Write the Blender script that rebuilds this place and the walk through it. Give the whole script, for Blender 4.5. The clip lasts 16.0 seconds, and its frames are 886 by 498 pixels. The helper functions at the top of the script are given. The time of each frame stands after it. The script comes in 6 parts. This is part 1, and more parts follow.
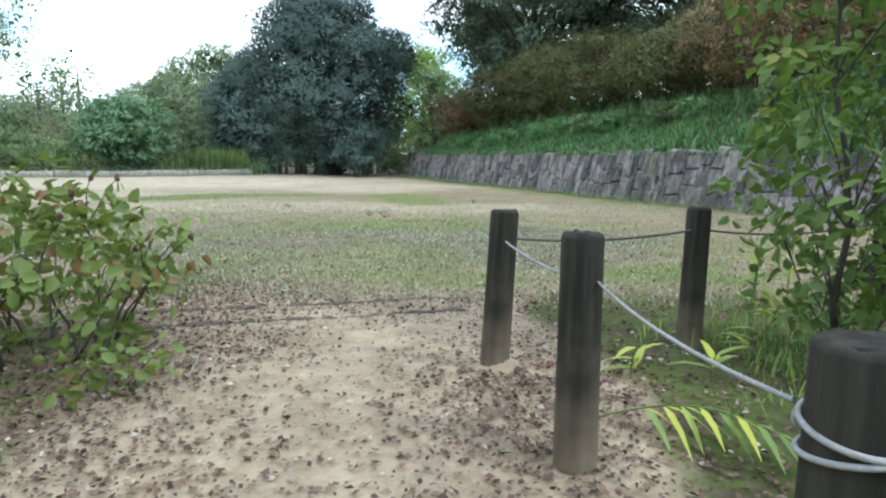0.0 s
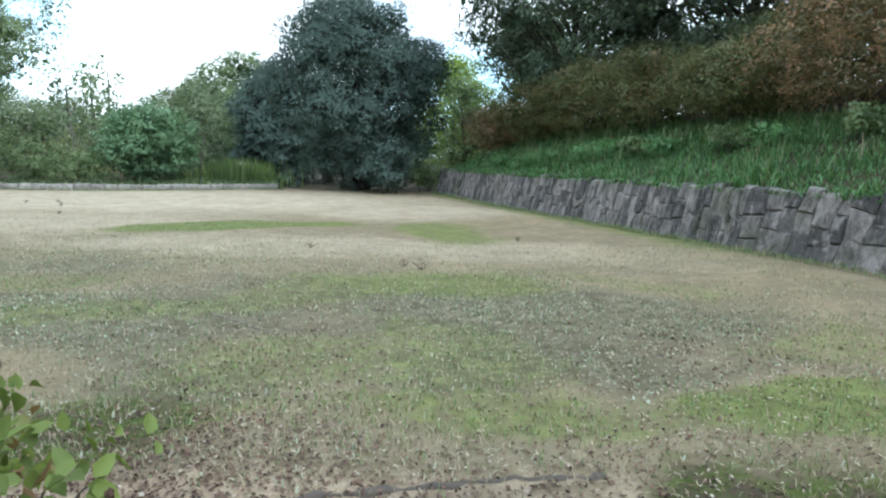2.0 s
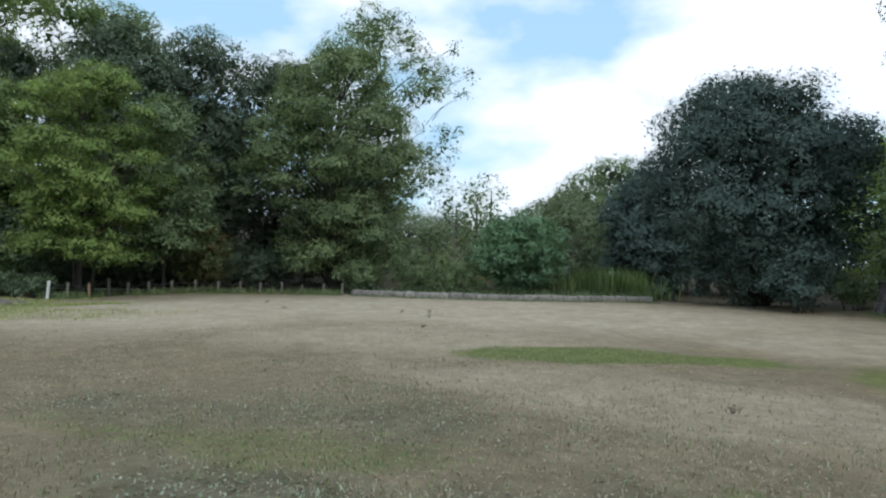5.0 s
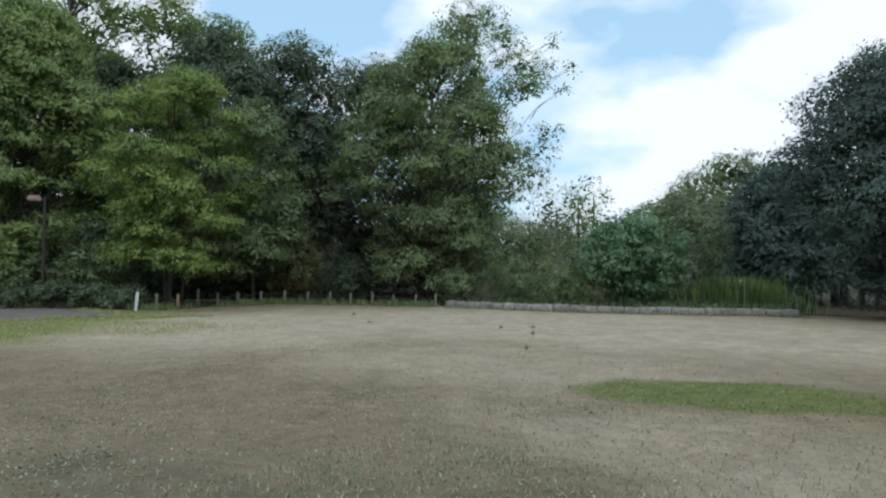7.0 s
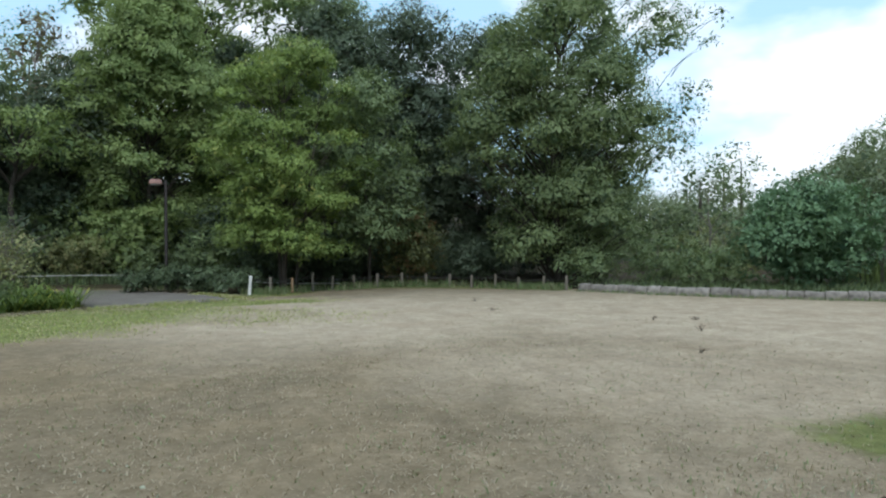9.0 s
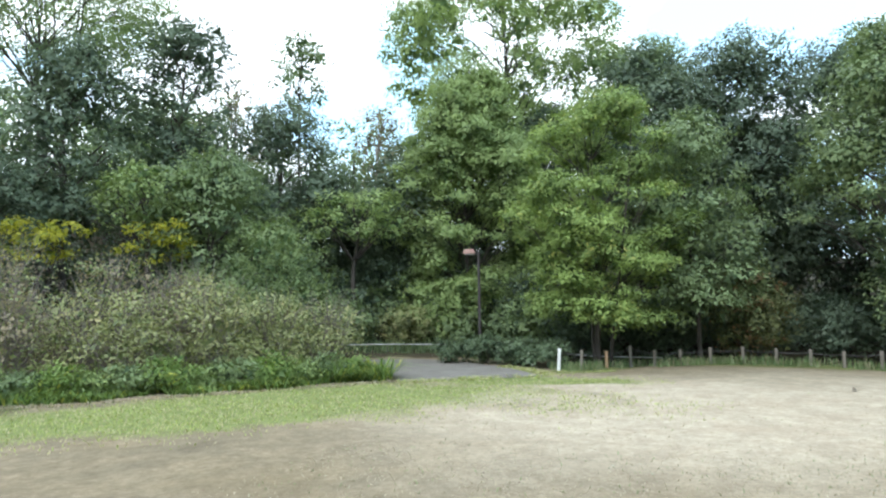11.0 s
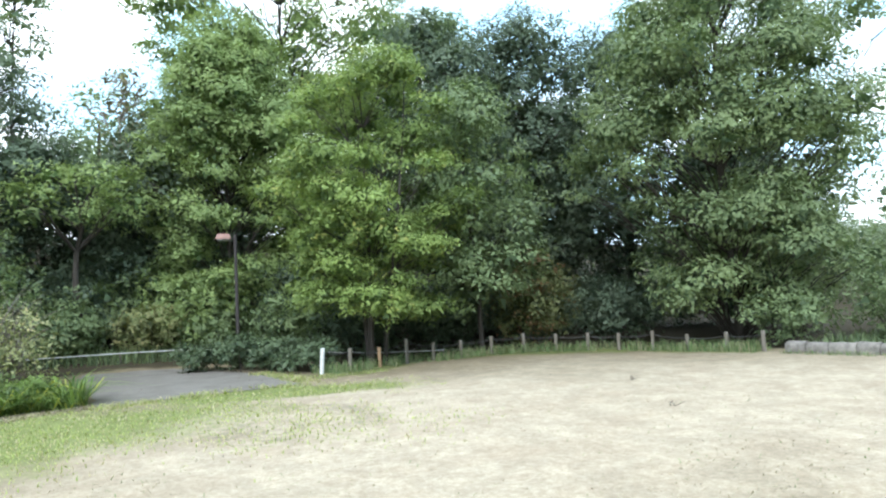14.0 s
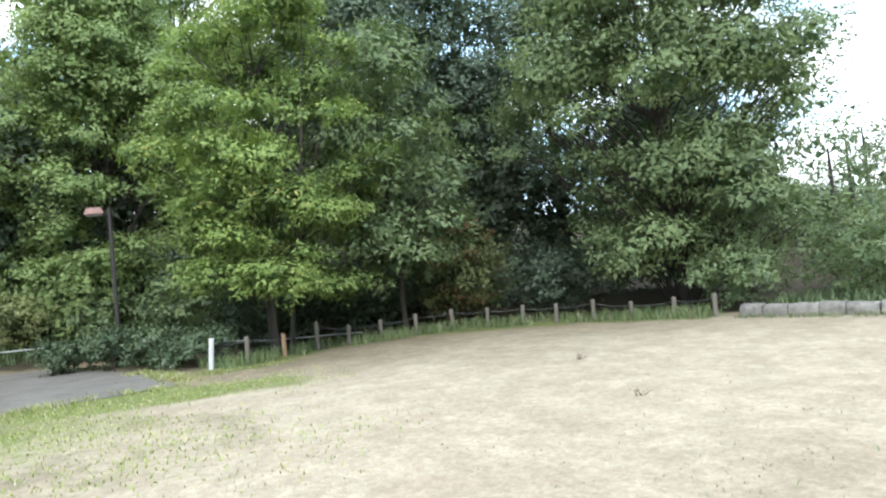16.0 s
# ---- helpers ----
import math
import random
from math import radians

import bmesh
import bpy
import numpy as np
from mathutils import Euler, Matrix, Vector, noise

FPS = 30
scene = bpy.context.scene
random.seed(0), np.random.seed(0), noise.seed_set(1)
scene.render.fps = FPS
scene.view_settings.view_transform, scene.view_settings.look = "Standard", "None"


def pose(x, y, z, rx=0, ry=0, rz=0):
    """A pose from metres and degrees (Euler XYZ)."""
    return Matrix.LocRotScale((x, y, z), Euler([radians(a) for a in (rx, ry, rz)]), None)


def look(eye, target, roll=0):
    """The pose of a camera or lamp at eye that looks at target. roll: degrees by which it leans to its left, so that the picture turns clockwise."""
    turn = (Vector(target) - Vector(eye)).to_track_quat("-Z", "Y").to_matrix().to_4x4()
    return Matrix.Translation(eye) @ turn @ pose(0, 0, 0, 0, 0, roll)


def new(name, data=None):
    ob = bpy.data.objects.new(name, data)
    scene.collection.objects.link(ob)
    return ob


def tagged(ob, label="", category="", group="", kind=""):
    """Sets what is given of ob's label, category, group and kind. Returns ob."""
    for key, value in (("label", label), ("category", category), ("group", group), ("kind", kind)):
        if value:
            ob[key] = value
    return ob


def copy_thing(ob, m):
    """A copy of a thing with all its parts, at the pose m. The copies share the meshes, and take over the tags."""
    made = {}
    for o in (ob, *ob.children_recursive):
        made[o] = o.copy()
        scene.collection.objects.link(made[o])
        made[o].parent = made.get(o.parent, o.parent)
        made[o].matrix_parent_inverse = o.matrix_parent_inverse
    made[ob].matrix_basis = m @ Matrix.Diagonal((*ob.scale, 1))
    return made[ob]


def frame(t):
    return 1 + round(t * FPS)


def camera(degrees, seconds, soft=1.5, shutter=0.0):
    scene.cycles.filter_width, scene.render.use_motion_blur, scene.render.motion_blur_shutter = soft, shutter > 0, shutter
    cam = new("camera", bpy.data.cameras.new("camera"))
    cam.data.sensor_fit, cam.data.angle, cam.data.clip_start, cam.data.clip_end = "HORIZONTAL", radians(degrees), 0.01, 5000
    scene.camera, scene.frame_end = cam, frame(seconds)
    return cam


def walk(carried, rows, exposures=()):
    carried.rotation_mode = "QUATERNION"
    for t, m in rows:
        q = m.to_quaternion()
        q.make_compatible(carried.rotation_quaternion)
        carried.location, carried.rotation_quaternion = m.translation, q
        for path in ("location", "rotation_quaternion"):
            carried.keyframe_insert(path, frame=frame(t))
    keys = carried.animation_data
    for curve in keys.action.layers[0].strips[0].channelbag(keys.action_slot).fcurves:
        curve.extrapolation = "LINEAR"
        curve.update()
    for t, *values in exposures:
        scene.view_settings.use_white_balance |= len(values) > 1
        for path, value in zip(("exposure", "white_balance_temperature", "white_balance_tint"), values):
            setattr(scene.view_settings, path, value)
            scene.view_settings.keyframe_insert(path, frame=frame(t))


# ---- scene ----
cam = camera(69.6, 16.0, soft=2.2)
METRES, EYE, TILT, LEAN, TURN = 19.3, 1.03, 0.0, 0.0, -1.3
ROWS = [
    (0.0, 0.0, 0.0, 0.0, 0.03, -8.44, -0.22),
    (0.2, -0.0049, 0.0082, 0.0027, 2.87, -9.22, -0.11),
    (0.5, -0.0087, 0.0197, 0.0068, 5.0, -8.85, 0.05),
    (0.7, -0.0089, 0.0265, 0.0097, 2.57, -9.96, -0.65),
    (1.0, -0.0091, 0.0373, 0.0148, -0.91, -11.35, -1.71),
    (1.2, -0.0094, 0.0461, 0.0189, 0.33, -11.32, -1.17),
    (1.5, -0.0105, 0.06, 0.0241, 3.13, -10.71, -0.36),
    (1.7, -0.0125, 0.0683, 0.0257, 3.39, -8.7, -0.63),
    (2.0, -0.016, 0.0821, 0.0262, 2.38, -7.99, -1.04),
    (2.2, -0.0168, 0.094, 0.0265, 2.17, -6.37, -0.72),
    (2.5, -0.018, 0.1134, 0.0268, 4.44, -4.93, -0.25),
    (2.7, -0.0219, 0.1252, 0.0267, 5.83, -3.7, -0.39),
    (3.0, -0.0306, 0.1429, 0.0263, 7.63, -2.98, -0.59),
    (3.2, -0.0344, 0.1562, 0.0262, 10.86, -1.28, -0.7),
    (3.5, -0.0399, 0.1763, 0.0261, 17.72, -1.19, -0.86),
    (3.7, -0.0463, 0.1879, 0.0262, 21.49, -1.23, -1.14),
    (4.0, -0.0572, 0.2046, 0.0266, 25.49, -1.0, -1.55),
    (4.2, -0.0628, 0.2168, 0.0268, 26.72, -0.28, -1.28),
    (4.5, -0.0707, 0.2344, 0.0271, 30.48, 0.46, -0.88),
    (4.7, -0.0777, 0.2437, 0.0275, 32.39, 0.9, -0.82),
    (5.0, -0.0899, 0.2559, 0.0278, 34.18, 1.17, -0.72),
    (7.5, -0.1957, 0.3815, 0.0267, 46.05, 1.61, -0.16),
    (8.0, -0.2239, 0.4024, 0.0262, 49.68, 1.1, 0.09),
    (10.5, -0.3541, 0.5099, 0.0304, 69.3, 2.28, 1.61),
    (10.7, -0.3664, 0.5141, 0.032, 74.21, 3.86, 1.28),
    (11.0, -0.3841, 0.5218, 0.035, 82.66, 6.15, 0.78),
    (11.2, -0.3945, 0.5296, 0.0361, 88.0, 9.02, 0.35),
    (11.5, -0.409, 0.5422, 0.0364, 91.86, 10.93, -0.29),
    (11.7, -0.4189, 0.5486, 0.0363, 91.72, 10.3, 0.07),
    (12.0, -0.4343, 0.5573, 0.0359, 92.05, 9.68, 0.62),
    (12.2, -0.4447, 0.5647, 0.0358, 93.0, 9.61, 0.73),
    (12.5, -0.4602, 0.5764, 0.0358, 94.25, 10.4, 0.89),
    (12.7, -0.4701, 0.5831, 0.0359, 91.35, 9.59, 1.17),
    (13.0, -0.4846, 0.5934, 0.0361, 86.5, 8.49, 1.59),
    (13.2, -0.4941, 0.6021, 0.0359, 82.06, 8.61, 2.08),
    (13.5, -0.508, 0.6149, 0.035, 75.87, 8.41, 2.82),
    (13.7, -0.5171, 0.6213, 0.0342, 69.93, 7.21, 3.0),
    (14.0, -0.5312, 0.6305, 0.0332, 65.43, 4.92, 3.27),
    (14.2, -0.5412, 0.6388, 0.0327, 64.96, 4.58, 3.39),
    (14.5, -0.5561, 0.6524, 0.0323, 62.96, 4.72, 3.57),
    (14.7, -0.5654, 0.66, 0.0322, 60.38, 4.21, 3.91),
    (15.0, -0.5799, 0.6707, 0.0318, 58.19, 4.29, 4.42),
    (15.2, -0.5909, 0.6786, 0.0309, 57.36, 4.14, 4.89),
    (15.5, -0.6086, 0.6902, 0.0292, 58.02, 3.92, 5.59),
    (15.7, -0.6204, 0.6965, 0.0285, 57.57, 3.27, 5.63),
    (16.0, -0.6378, 0.7045, 0.028, 59.35, 2.33, 5.69),
]
walk(cam, [(t, pose(0, 0, EYE, TILT, LEAN, TURN) @ pose(METRES * x, METRES * y, METRES * z, 90 + pitch, roll, yaw)) for t, x, y, z, yaw, pitch, roll in ROWS],
     exposures=[(0.0, 0.12, 5720, 7), (1.0, 0.02, 5720, 7), (2.0, -0.05, 5680, 7), (3.3, -0.24, 5720, 8), (4.2, -0.68, 5900, 9), (5.0, -1.0, 5850, 9), (8.0, -1.08, 5850, 9), (10.5, 0.0, 5900, 9), (12.5, 0.28, 5560, 6.5), (14.0, 0.36, 5820, 9), (16.0, 0.33, 5950, 11)])

# ---- world, sun ----
SUN_ELEV, SUN_ROT = radians(46), radians(122)
world = bpy.data.worlds.new("world")
scene.world = world
world.use_nodes = True
wn, wl = world.node_tree.nodes, world.node_tree.links
wn.clear()
sky = wn.new("ShaderNodeTexSky")
sky.sky_type = 'NISHITA'
sky.sun_disc = False
sky.sun_elevation, sky.sun_rotation = SUN_ELEV, SUN_ROT
sky_bg = wn.new("ShaderNodeBackground")
sky_bg.inputs[1].default_value = 0.1
wl.new(sky.outputs[0], sky_bg.inputs[0])
cloud_bg = wn.new("ShaderNodeBackground")
cloud_bg.inputs[0].default_value = (0.96, 0.985, 1.0, 1)
cloud_bg.inputs[1].default_value = 2.25
coord = wn.new("ShaderNodeTexCoord")
stretch = wn.new("ShaderNodeMapping")
stretch.inputs[3].default_value = (1.0, 1.0, 2.2)
wl.new(coord.outputs["Generated"], stretch.inputs[0])
puff = wn.new("ShaderNodeTexNoise")
puff.inputs["Scale"].default_value, puff.inputs["Detail"].default_value, puff.inputs["Roughness"].default_value = 2.3, 6, 0.5
wl.new(stretch.outputs[0], puff.inputs[0])
cover = wn.new("ShaderNodeMapRange")
cover.inputs[1].default_value, cover.inputs[2].default_value = 0.418, 0.52
cover.inputs[3].default_value = 0.08
wl.new(puff.outputs[0], cover.inputs[0])
blend = wn.new("ShaderNodeMixShader")
wl.new(cover.outputs[0], blend.inputs[0])
haze_bg = wn.new("ShaderNodeBackground")
haze_bg.inputs[0].default_value = (0.54, 0.84, 1.0, 1)
haze_bg.inputs[1].default_value = 1.35
clear = wn.new("ShaderNodeAddShader")
wl.new(sky_bg.outputs[0], clear.inputs[0])
wl.new(haze_bg.outputs[0], clear.inputs[1])
wl.new(clear.outputs[0], blend.inputs[1])
wl.new(cloud_bg.outputs[0], blend.inputs[2])
world_out = wn.new("ShaderNodeOutputWorld")
wl.new(blend.outputs[0], world_out.inputs[0])

sun = new("sun", bpy.data.lights.new("sun", 'SUN'))
sun.data.energy, sun.data.angle, sun.data.color = 2.0, radians(8), (1.0, 0.95, 0.86)
sun_way = Vector((math.sin(SUN_ROT) * math.cos(SUN_ELEV), math.cos(SUN_ROT) * math.cos(SUN_ELEV), math.sin(SUN_ELEV)))
sun.matrix_world = look(tuple(sun_way * 80), (0, 0, 0))


# ---- materials ----
class Nodes:
    """A small wrapper to write node materials briefly."""

    def __init__(self, name, rough=0.8, spec=0.3):
        self.mat = bpy.data.materials.new(name)
        self.mat.use_nodes = True
        self.n, self.l = self.mat.node_tree.nodes, self.mat.node_tree.links
        self.n.clear()
        self.out = self.n.new("ShaderNodeOutputMaterial")
        self.bsdf = self.n.new("ShaderNodeBsdfPrincipled")
        self.l.new(self.bsdf.outputs[0], self.out.inputs[0])
        self.bsdf.inputs["Roughness"].default_value = rough
        self.bsdf.inputs["Specular IOR Level"].default_value = spec
        self.coord = None

    def place(self, scale=(1, 1, 1)):
        if self.coord is None:
            self.coord = self.n.new("ShaderNodeTexCoord")
        m = self.n.new("ShaderNodeMapping")
        m.inputs[3].default_value = scale
        self.l.new(self.coord.outputs["Object"], m.inputs[0])
        return m.outputs[0]

    def noise(self, scale, detail=4, rough=0.55, stretch=(1, 1, 1), distort=0.0):
        t = self.n.new("ShaderNodeTexNoise")
        t.inputs["Scale"].default_value, t.inputs["Detail"].default_value = scale, detail
        t.inputs["Roughness"].default_value, t.inputs["Distortion"].default_value = rough, distort
        self.l.new(self.place(stretch), t.inputs[0])
        return t.outputs[0]

    def ramp(self, value, lo, hi, a=0.0, b=1.0):
        r = self.n.new("ShaderNodeMapRange")
        for i, v in enumerate((lo, hi, a, b)):
            r.inputs[i + 1].default_value = v
        self.l.new(value, r.inputs[0])
        return r.outputs[0]

    def attr(self, name):
        a = self.n.new("ShaderNodeAttribute")
        a.attribute_name = name
        return a.outputs["Fac"]

    def rand(self):
        return self.n.new("ShaderNodeObjectInfo").outputs["Random"]

    def math(self, op, a, b):
        m = self.n.new("ShaderNodeMath")
        m.operation = op
        for i, v in enumerate((a, b)):
            if isinstance(v, (int, float)):
                m.inputs[i].default_value = v
            else:
                self.l.new(v, m.inputs[i])
        return m.outputs[0]

    def mix(self, fac, a, b, kind='MIX'):
        m = self.n.new("ShaderNodeMix")
        m.data_type, m.blend_type = 'RGBA', kind
        for i, v in ((0, fac), (6, a), (7, b)):
            if isinstance(v, (int, float)):
                m.inputs[i].default_value = v
            elif isinstance(v, tuple):
                m.inputs[i].default_value = (*v, 1)
            else:
                self.l.new(v, m.inputs[i])
        return m.outputs[2]

    def colour(self, c):
        self.l.new(c, self.bsdf.inputs["Base Color"])
        return self

    def bump(self, height, strength=0.4, distance=0.02):
        b = self.n.new("ShaderNodeBump")
        b.inputs["Strength"].default_value, b.inputs["Distance"].default_value = strength, distance
        self.l.new(height, b.inputs["Height"])
        self.l.new(b.outputs[0], self.bsdf.inputs["Normal"])
        return self


def leaf_material(name, dark, light, third=None, share=0.85, rough=0.5, clear=0.28):
    """Leaves: tint runs from dark to light, with a few turned to a third colour; part of the light passes through."""
    m = Nodes(name, rough, 0.2)
    tint = m.attr("tint")
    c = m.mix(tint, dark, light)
    if third:
        c = m.mix(m.ramp(m.attr("turn"), share, min(1.0, share + 0.12)), c, third)
    c = m.mix(m.ramp(m.noise(0.9, 3), 0.3, 0.7, 0.0, 0.45), c, m.mix(1.0, c, (0.72, 0.76, 0.8), 'MULTIPLY'))
    m.colour(c)
    tr = m.n.new("ShaderNodeBsdfTranslucent")
    m.l.new(m.mix(1.0, c, (1.15, 1.2, 0.7), 'MULTIPLY'), tr.inputs[0])
    mx = m.n.new("ShaderNodeMixShader")
    mx.inputs[0].default_value = clear
    m.l.new(m.bsdf.outputs[0], mx.inputs[1])
    m.l.new(tr.outputs[0], mx.inputs[2])
    m.l.new(mx.outputs[0], m.out.inputs[0])
    return m.mat


def bark_material(name, a, b):
    m = Nodes(name, 0.9, 0.15)
    g = m.noise(9, 6, 0.65, (1, 1, 0.18))
    m.colour(m.mix(g, a, b)).bump(g, 0.7, 0.03)
    return m.mat


LEAF_EVERGREEN = leaf_material("leaf_evergreen", (0.042, 0.068, 0.058), (0.108, 0.156, 0.13), rough=0.65, clear=0.12)
LEAF_WOOD = leaf_material("leaf_wood", (0.083, 0.124, 0.066), (0.258, 0.328, 0.156))
LEAF_CORNER = leaf_material("leaf_corner", (0.07, 0.11, 0.056), (0.255, 0.318, 0.145), clear=0.28)
LEAF_DARK = leaf_material("leaf_dark", (0.052, 0.08, 0.056), (0.158, 0.203, 0.127), clear=0.2)
LEAF_BUSH = leaf_material("leaf_bush", (0.06, 0.118, 0.066), (0.2, 0.32, 0.165), clear=0.2)
LEAF_FRESH = leaf_material("leaf_fresh", (0.108, 0.165, 0.068), (0.36, 0.445, 0.17))
LEAF_ROUND = leaf_material("leaf_round", (0.07, 0.112, 0.05), (0.245, 0.31, 0.13))
LEAF_MAPLE = leaf_material("leaf_maple", (0.09, 0.138, 0.048), (0.345, 0.445, 0.135), (0.49, 0.485, 0.15), 0.84)
LEAF_SAPLING = leaf_material("leaf_sapling", (0.045, 0.078, 0.027), (0.175, 0.25, 0.066), (0.3, 0.32, 0.085), 0.85, clear=0.35)
# also used on the far hill, where its paleness stands in for distance haze
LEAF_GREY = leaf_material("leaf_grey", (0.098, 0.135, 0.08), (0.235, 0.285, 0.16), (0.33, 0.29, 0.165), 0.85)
LEAF_LIGHT = leaf_material("leaf_light", (0.16, 0.24, 0.05), (0.36, 0.46, 0.12), clear=0.4)
LEAF_YELLOW = leaf_material("leaf_yellow", (0.16, 0.2, 0.03), (0.5, 0.46, 0.05), clear=0.35)
LEAF_OLIVE = leaf_material("leaf_olive", (0.115, 0.142, 0.07), (0.42, 0.435, 0.2), (0.46, 0.41, 0.2), 0.8)
LEAF_BROWN = leaf_material("leaf_brown", (0.125, 0.108, 0.075), (0.4, 0.335, 0.22), (0.25, 0.3, 0.125), 0.5)
LEAF_AZALEA = leaf_material("leaf_azalea", (0.05, 0.064, 0.028), (0.175, 0.195, 0.08), (0.26, 0.155, 0.08), 0.7, clear=0.25)
LEAF_RUST = leaf_material("leaf_rust", (0.075, 0.072, 0.036), (0.22, 0.18, 0.09), (0.33, 0.195, 0.115), 0.5, clear=0.25)
LEAF_WILLOW = leaf_material("leaf_willow", (0.144, 0.204, 0.096), (0.324, 0.396, 0.192), clear=0.4)
LEAF_HEDGE = leaf_material("leaf_hedge", (0.038, 0.062, 0.034), (0.155, 0.205, 0.108), rough=0.3, clear=0.08)
LEAF_SASA = leaf_material("leaf_sasa", (0.08, 0.14, 0.045), (0.275, 0.375, 0.115), (0.52, 0.52, 0.1), 0.86, clear=0.35)
LEAF_BANK = leaf_material("leaf_bank", (0.05, 0.118, 0.05), (0.2, 0.36, 0.145), (0.38, 0.37, 0.22), 0.94, clear=0.3)
LEAF_STRAW = leaf_material("leaf_straw", (0.27, 0.225, 0.15), (0.5, 0.44, 0.33), (0.18, 0.23, 0.1), 0.8, rough=0.8, clear=0.2)
LEAF_TURF = leaf_material("leaf_turf", (0.1, 0.16, 0.062), (0.26, 0.345, 0.15), (0.38, 0.345, 0.22), 0.7, rough=0.7, clear=0.2)
LEAF_VERGE = leaf_material("leaf_verge", (0.25, 0.31, 0.095), (0.47, 0.52, 0.18), (0.56, 0.49, 0.32), 0.6, rough=0.7, clear=0.3)
LEAF_CLOVER = leaf_material("leaf_clover", (0.22, 0.265, 0.175), (0.5, 0.53, 0.41), (0.42, 0.36, 0.25), 0.78, rough=0.6, clear=0.15)
LEAF_ENTRANCE = leaf_material("leaf_entrance", (0.055, 0.085, 0.03), (0.22, 0.275, 0.075), (0.24, 0.15, 0.075), 0.74, clear=0.32)
LEAF_LITTER = leaf_material("leaf_litter", (0.045, 0.03, 0.024), (0.2, 0.125, 0.09), (0.52, 0.46, 0.38), 0.93, rough=0.8, clear=0.05)
BARK = bark_material("bark", (0.032, 0.028, 0.025), (0.105, 0.092, 0.078))
BARK_TWIG = bark_material("bark_twig", (0.11, 0.092, 0.08), (0.3, 0.265, 0.235))
BARK_PALE = bark_material("bark_pale", (0.16, 0.14, 0.12), (0.36, 0.33, 0.29))


def ground_material():
    """Dry mown grass, green patches, bare sandy soil and moss, by what grows where."""
    m = Nodes("ground", 0.95, 0.1)
    fine, mid, big = m.noise(38, 6, 0.7), m.noise(5.5, 5, 0.6), m.noise(0.8, 4, 0.6)
    dry = m.mix(m.ramp(mid, 0.3, 0.7), (0.262, 0.214, 0.138), (0.395, 0.332, 0.228))
    dry = m.mix(m.ramp(big, 0.35, 0.65, 0.0, 0.6), dry, (0.2, 0.172, 0.118))
    dry = m.mix(m.ramp(m.noise(0.45, 3, 0.5), 0.44, 0.68, 0.0, 0.4), dry, (0.345, 0.275, 0.165))
    pale = m.mix(m.ramp(mid, 0.25, 0.75), (0.52, 0.445, 0.33), (0.625, 0.55, 0.42))
    pale = m.mix(m.ramp(m.noise(0.9, 5, 0.65, (1, 0.7, 1)), 0.46, 0.68, 0.0, 0.6), pale, (0.44, 0.36, 0.262))
    c = m.mix(m.attr("pale"), dry, pale)
    green = m.mix(m.ramp(mid, 0.3, 0.7), (0.145, 0.172, 0.06), (0.25, 0.278, 0.105))
    verge = m.mix(m.ramp(mid, 0.3, 0.7), (0.19, 0.235, 0.08), (0.32, 0.355, 0.14))
    clover = m.mix(m.ramp(mid, 0.35, 0.65), (0.13, 0.118, 0.076), (0.25, 0.232, 0.16))
    soil = m.mix(m.ramp(mid, 0.3, 0.7), (0.36, 0.282, 0.192), (0.515, 0.42, 0.305))
    soil = m.mix(m.ramp(big, 0.45, 0.7, 0.0, 0.55), soil, (0.25, 0.18, 0.135))
    moss = m.mix(m.ramp(mid, 0.36, 0.56), (0.095, 0.078, 0.054), (0.105, 0.135, 0.04))

    def over(c, name, what):
        rough_edge = m.math('ADD', m.attr(name), m.math('MULTIPLY', m.math('SUBTRACT', m.math('ADD', m.math('MULTIPLY', mid, 0.6), m.math('MULTIPLY', fine, 0.4)), 0.5), 1.3))
        return m.mix(m.ramp(rough_edge, 0.3, 0.7), c, what)
    c = over(c, "clover", clover)
    c = over(c, "green", green)
    c = over(c, "verge", verge)
    c = over(c, "soil", soil)
    c = over(c, "moss", moss)
    wood = m.mix(mid, (0.05, 0.042, 0.028), (0.11, 0.095, 0.06))
    c = over(c, "wood", wood)
    grain = m.noise(13, 5, 0.7)
    c = m.mix(m.ramp(grain, 0.36, 0.6, 0.0, 1.0), m.mix(1.0, c, (0.8, 0.79, 0.76), 'MULTIPLY'), c)
    c = m.mix(m.ramp(m.noise(2.0, 4, 0.65), 0.4, 0.62, 0.0, 1.0), m.mix(1.0, c, (0.82, 0.82, 0.82), 'MULTIPLY'), c)
    c = m.mix(m.ramp(fine, 0.3, 0.72, 0.0, 1.0), m.mix(1.0, c, (0.71, 0.69, 0.67), 'MULTIPLY'), c)
    m.colour(c).bump(m.math('ADD', m.math('MULTIPLY', fine, 0.6), mid), 0.6, 0.025)
    return m.mat


GROUND = ground_material()


def simple(name, a, b, scale, rough=0.85, stretch=(1, 1, 1), bump=0.4, dist=0.01, spec=0.25, vary=0.0, metal=0.0):
    m = Nodes(name, rough, spec)
    g, s = m.noise(scale, 6, 0.6, stretch), m.noise(scale * 0.16, 3)
    c = m.mix(g, a, b)
    c = m.mix(m.ramp(s, 0.4, 0.7, 0.0, 0.5), c, m.mix(1.0, c, (0.6, 0.58, 0.55), 'MULTIPLY'))
    if vary:
        c = m.mix(m.math('MULTIPLY', m.rand(), vary), c, m.mix(1.0, c, (0.4, 0.4, 0.42), 'MULTIPLY'))
    m.bsdf.inputs["Metallic"].default_value = metal
    m.colour(c).bump(g, bump, dist)
    return m.mat


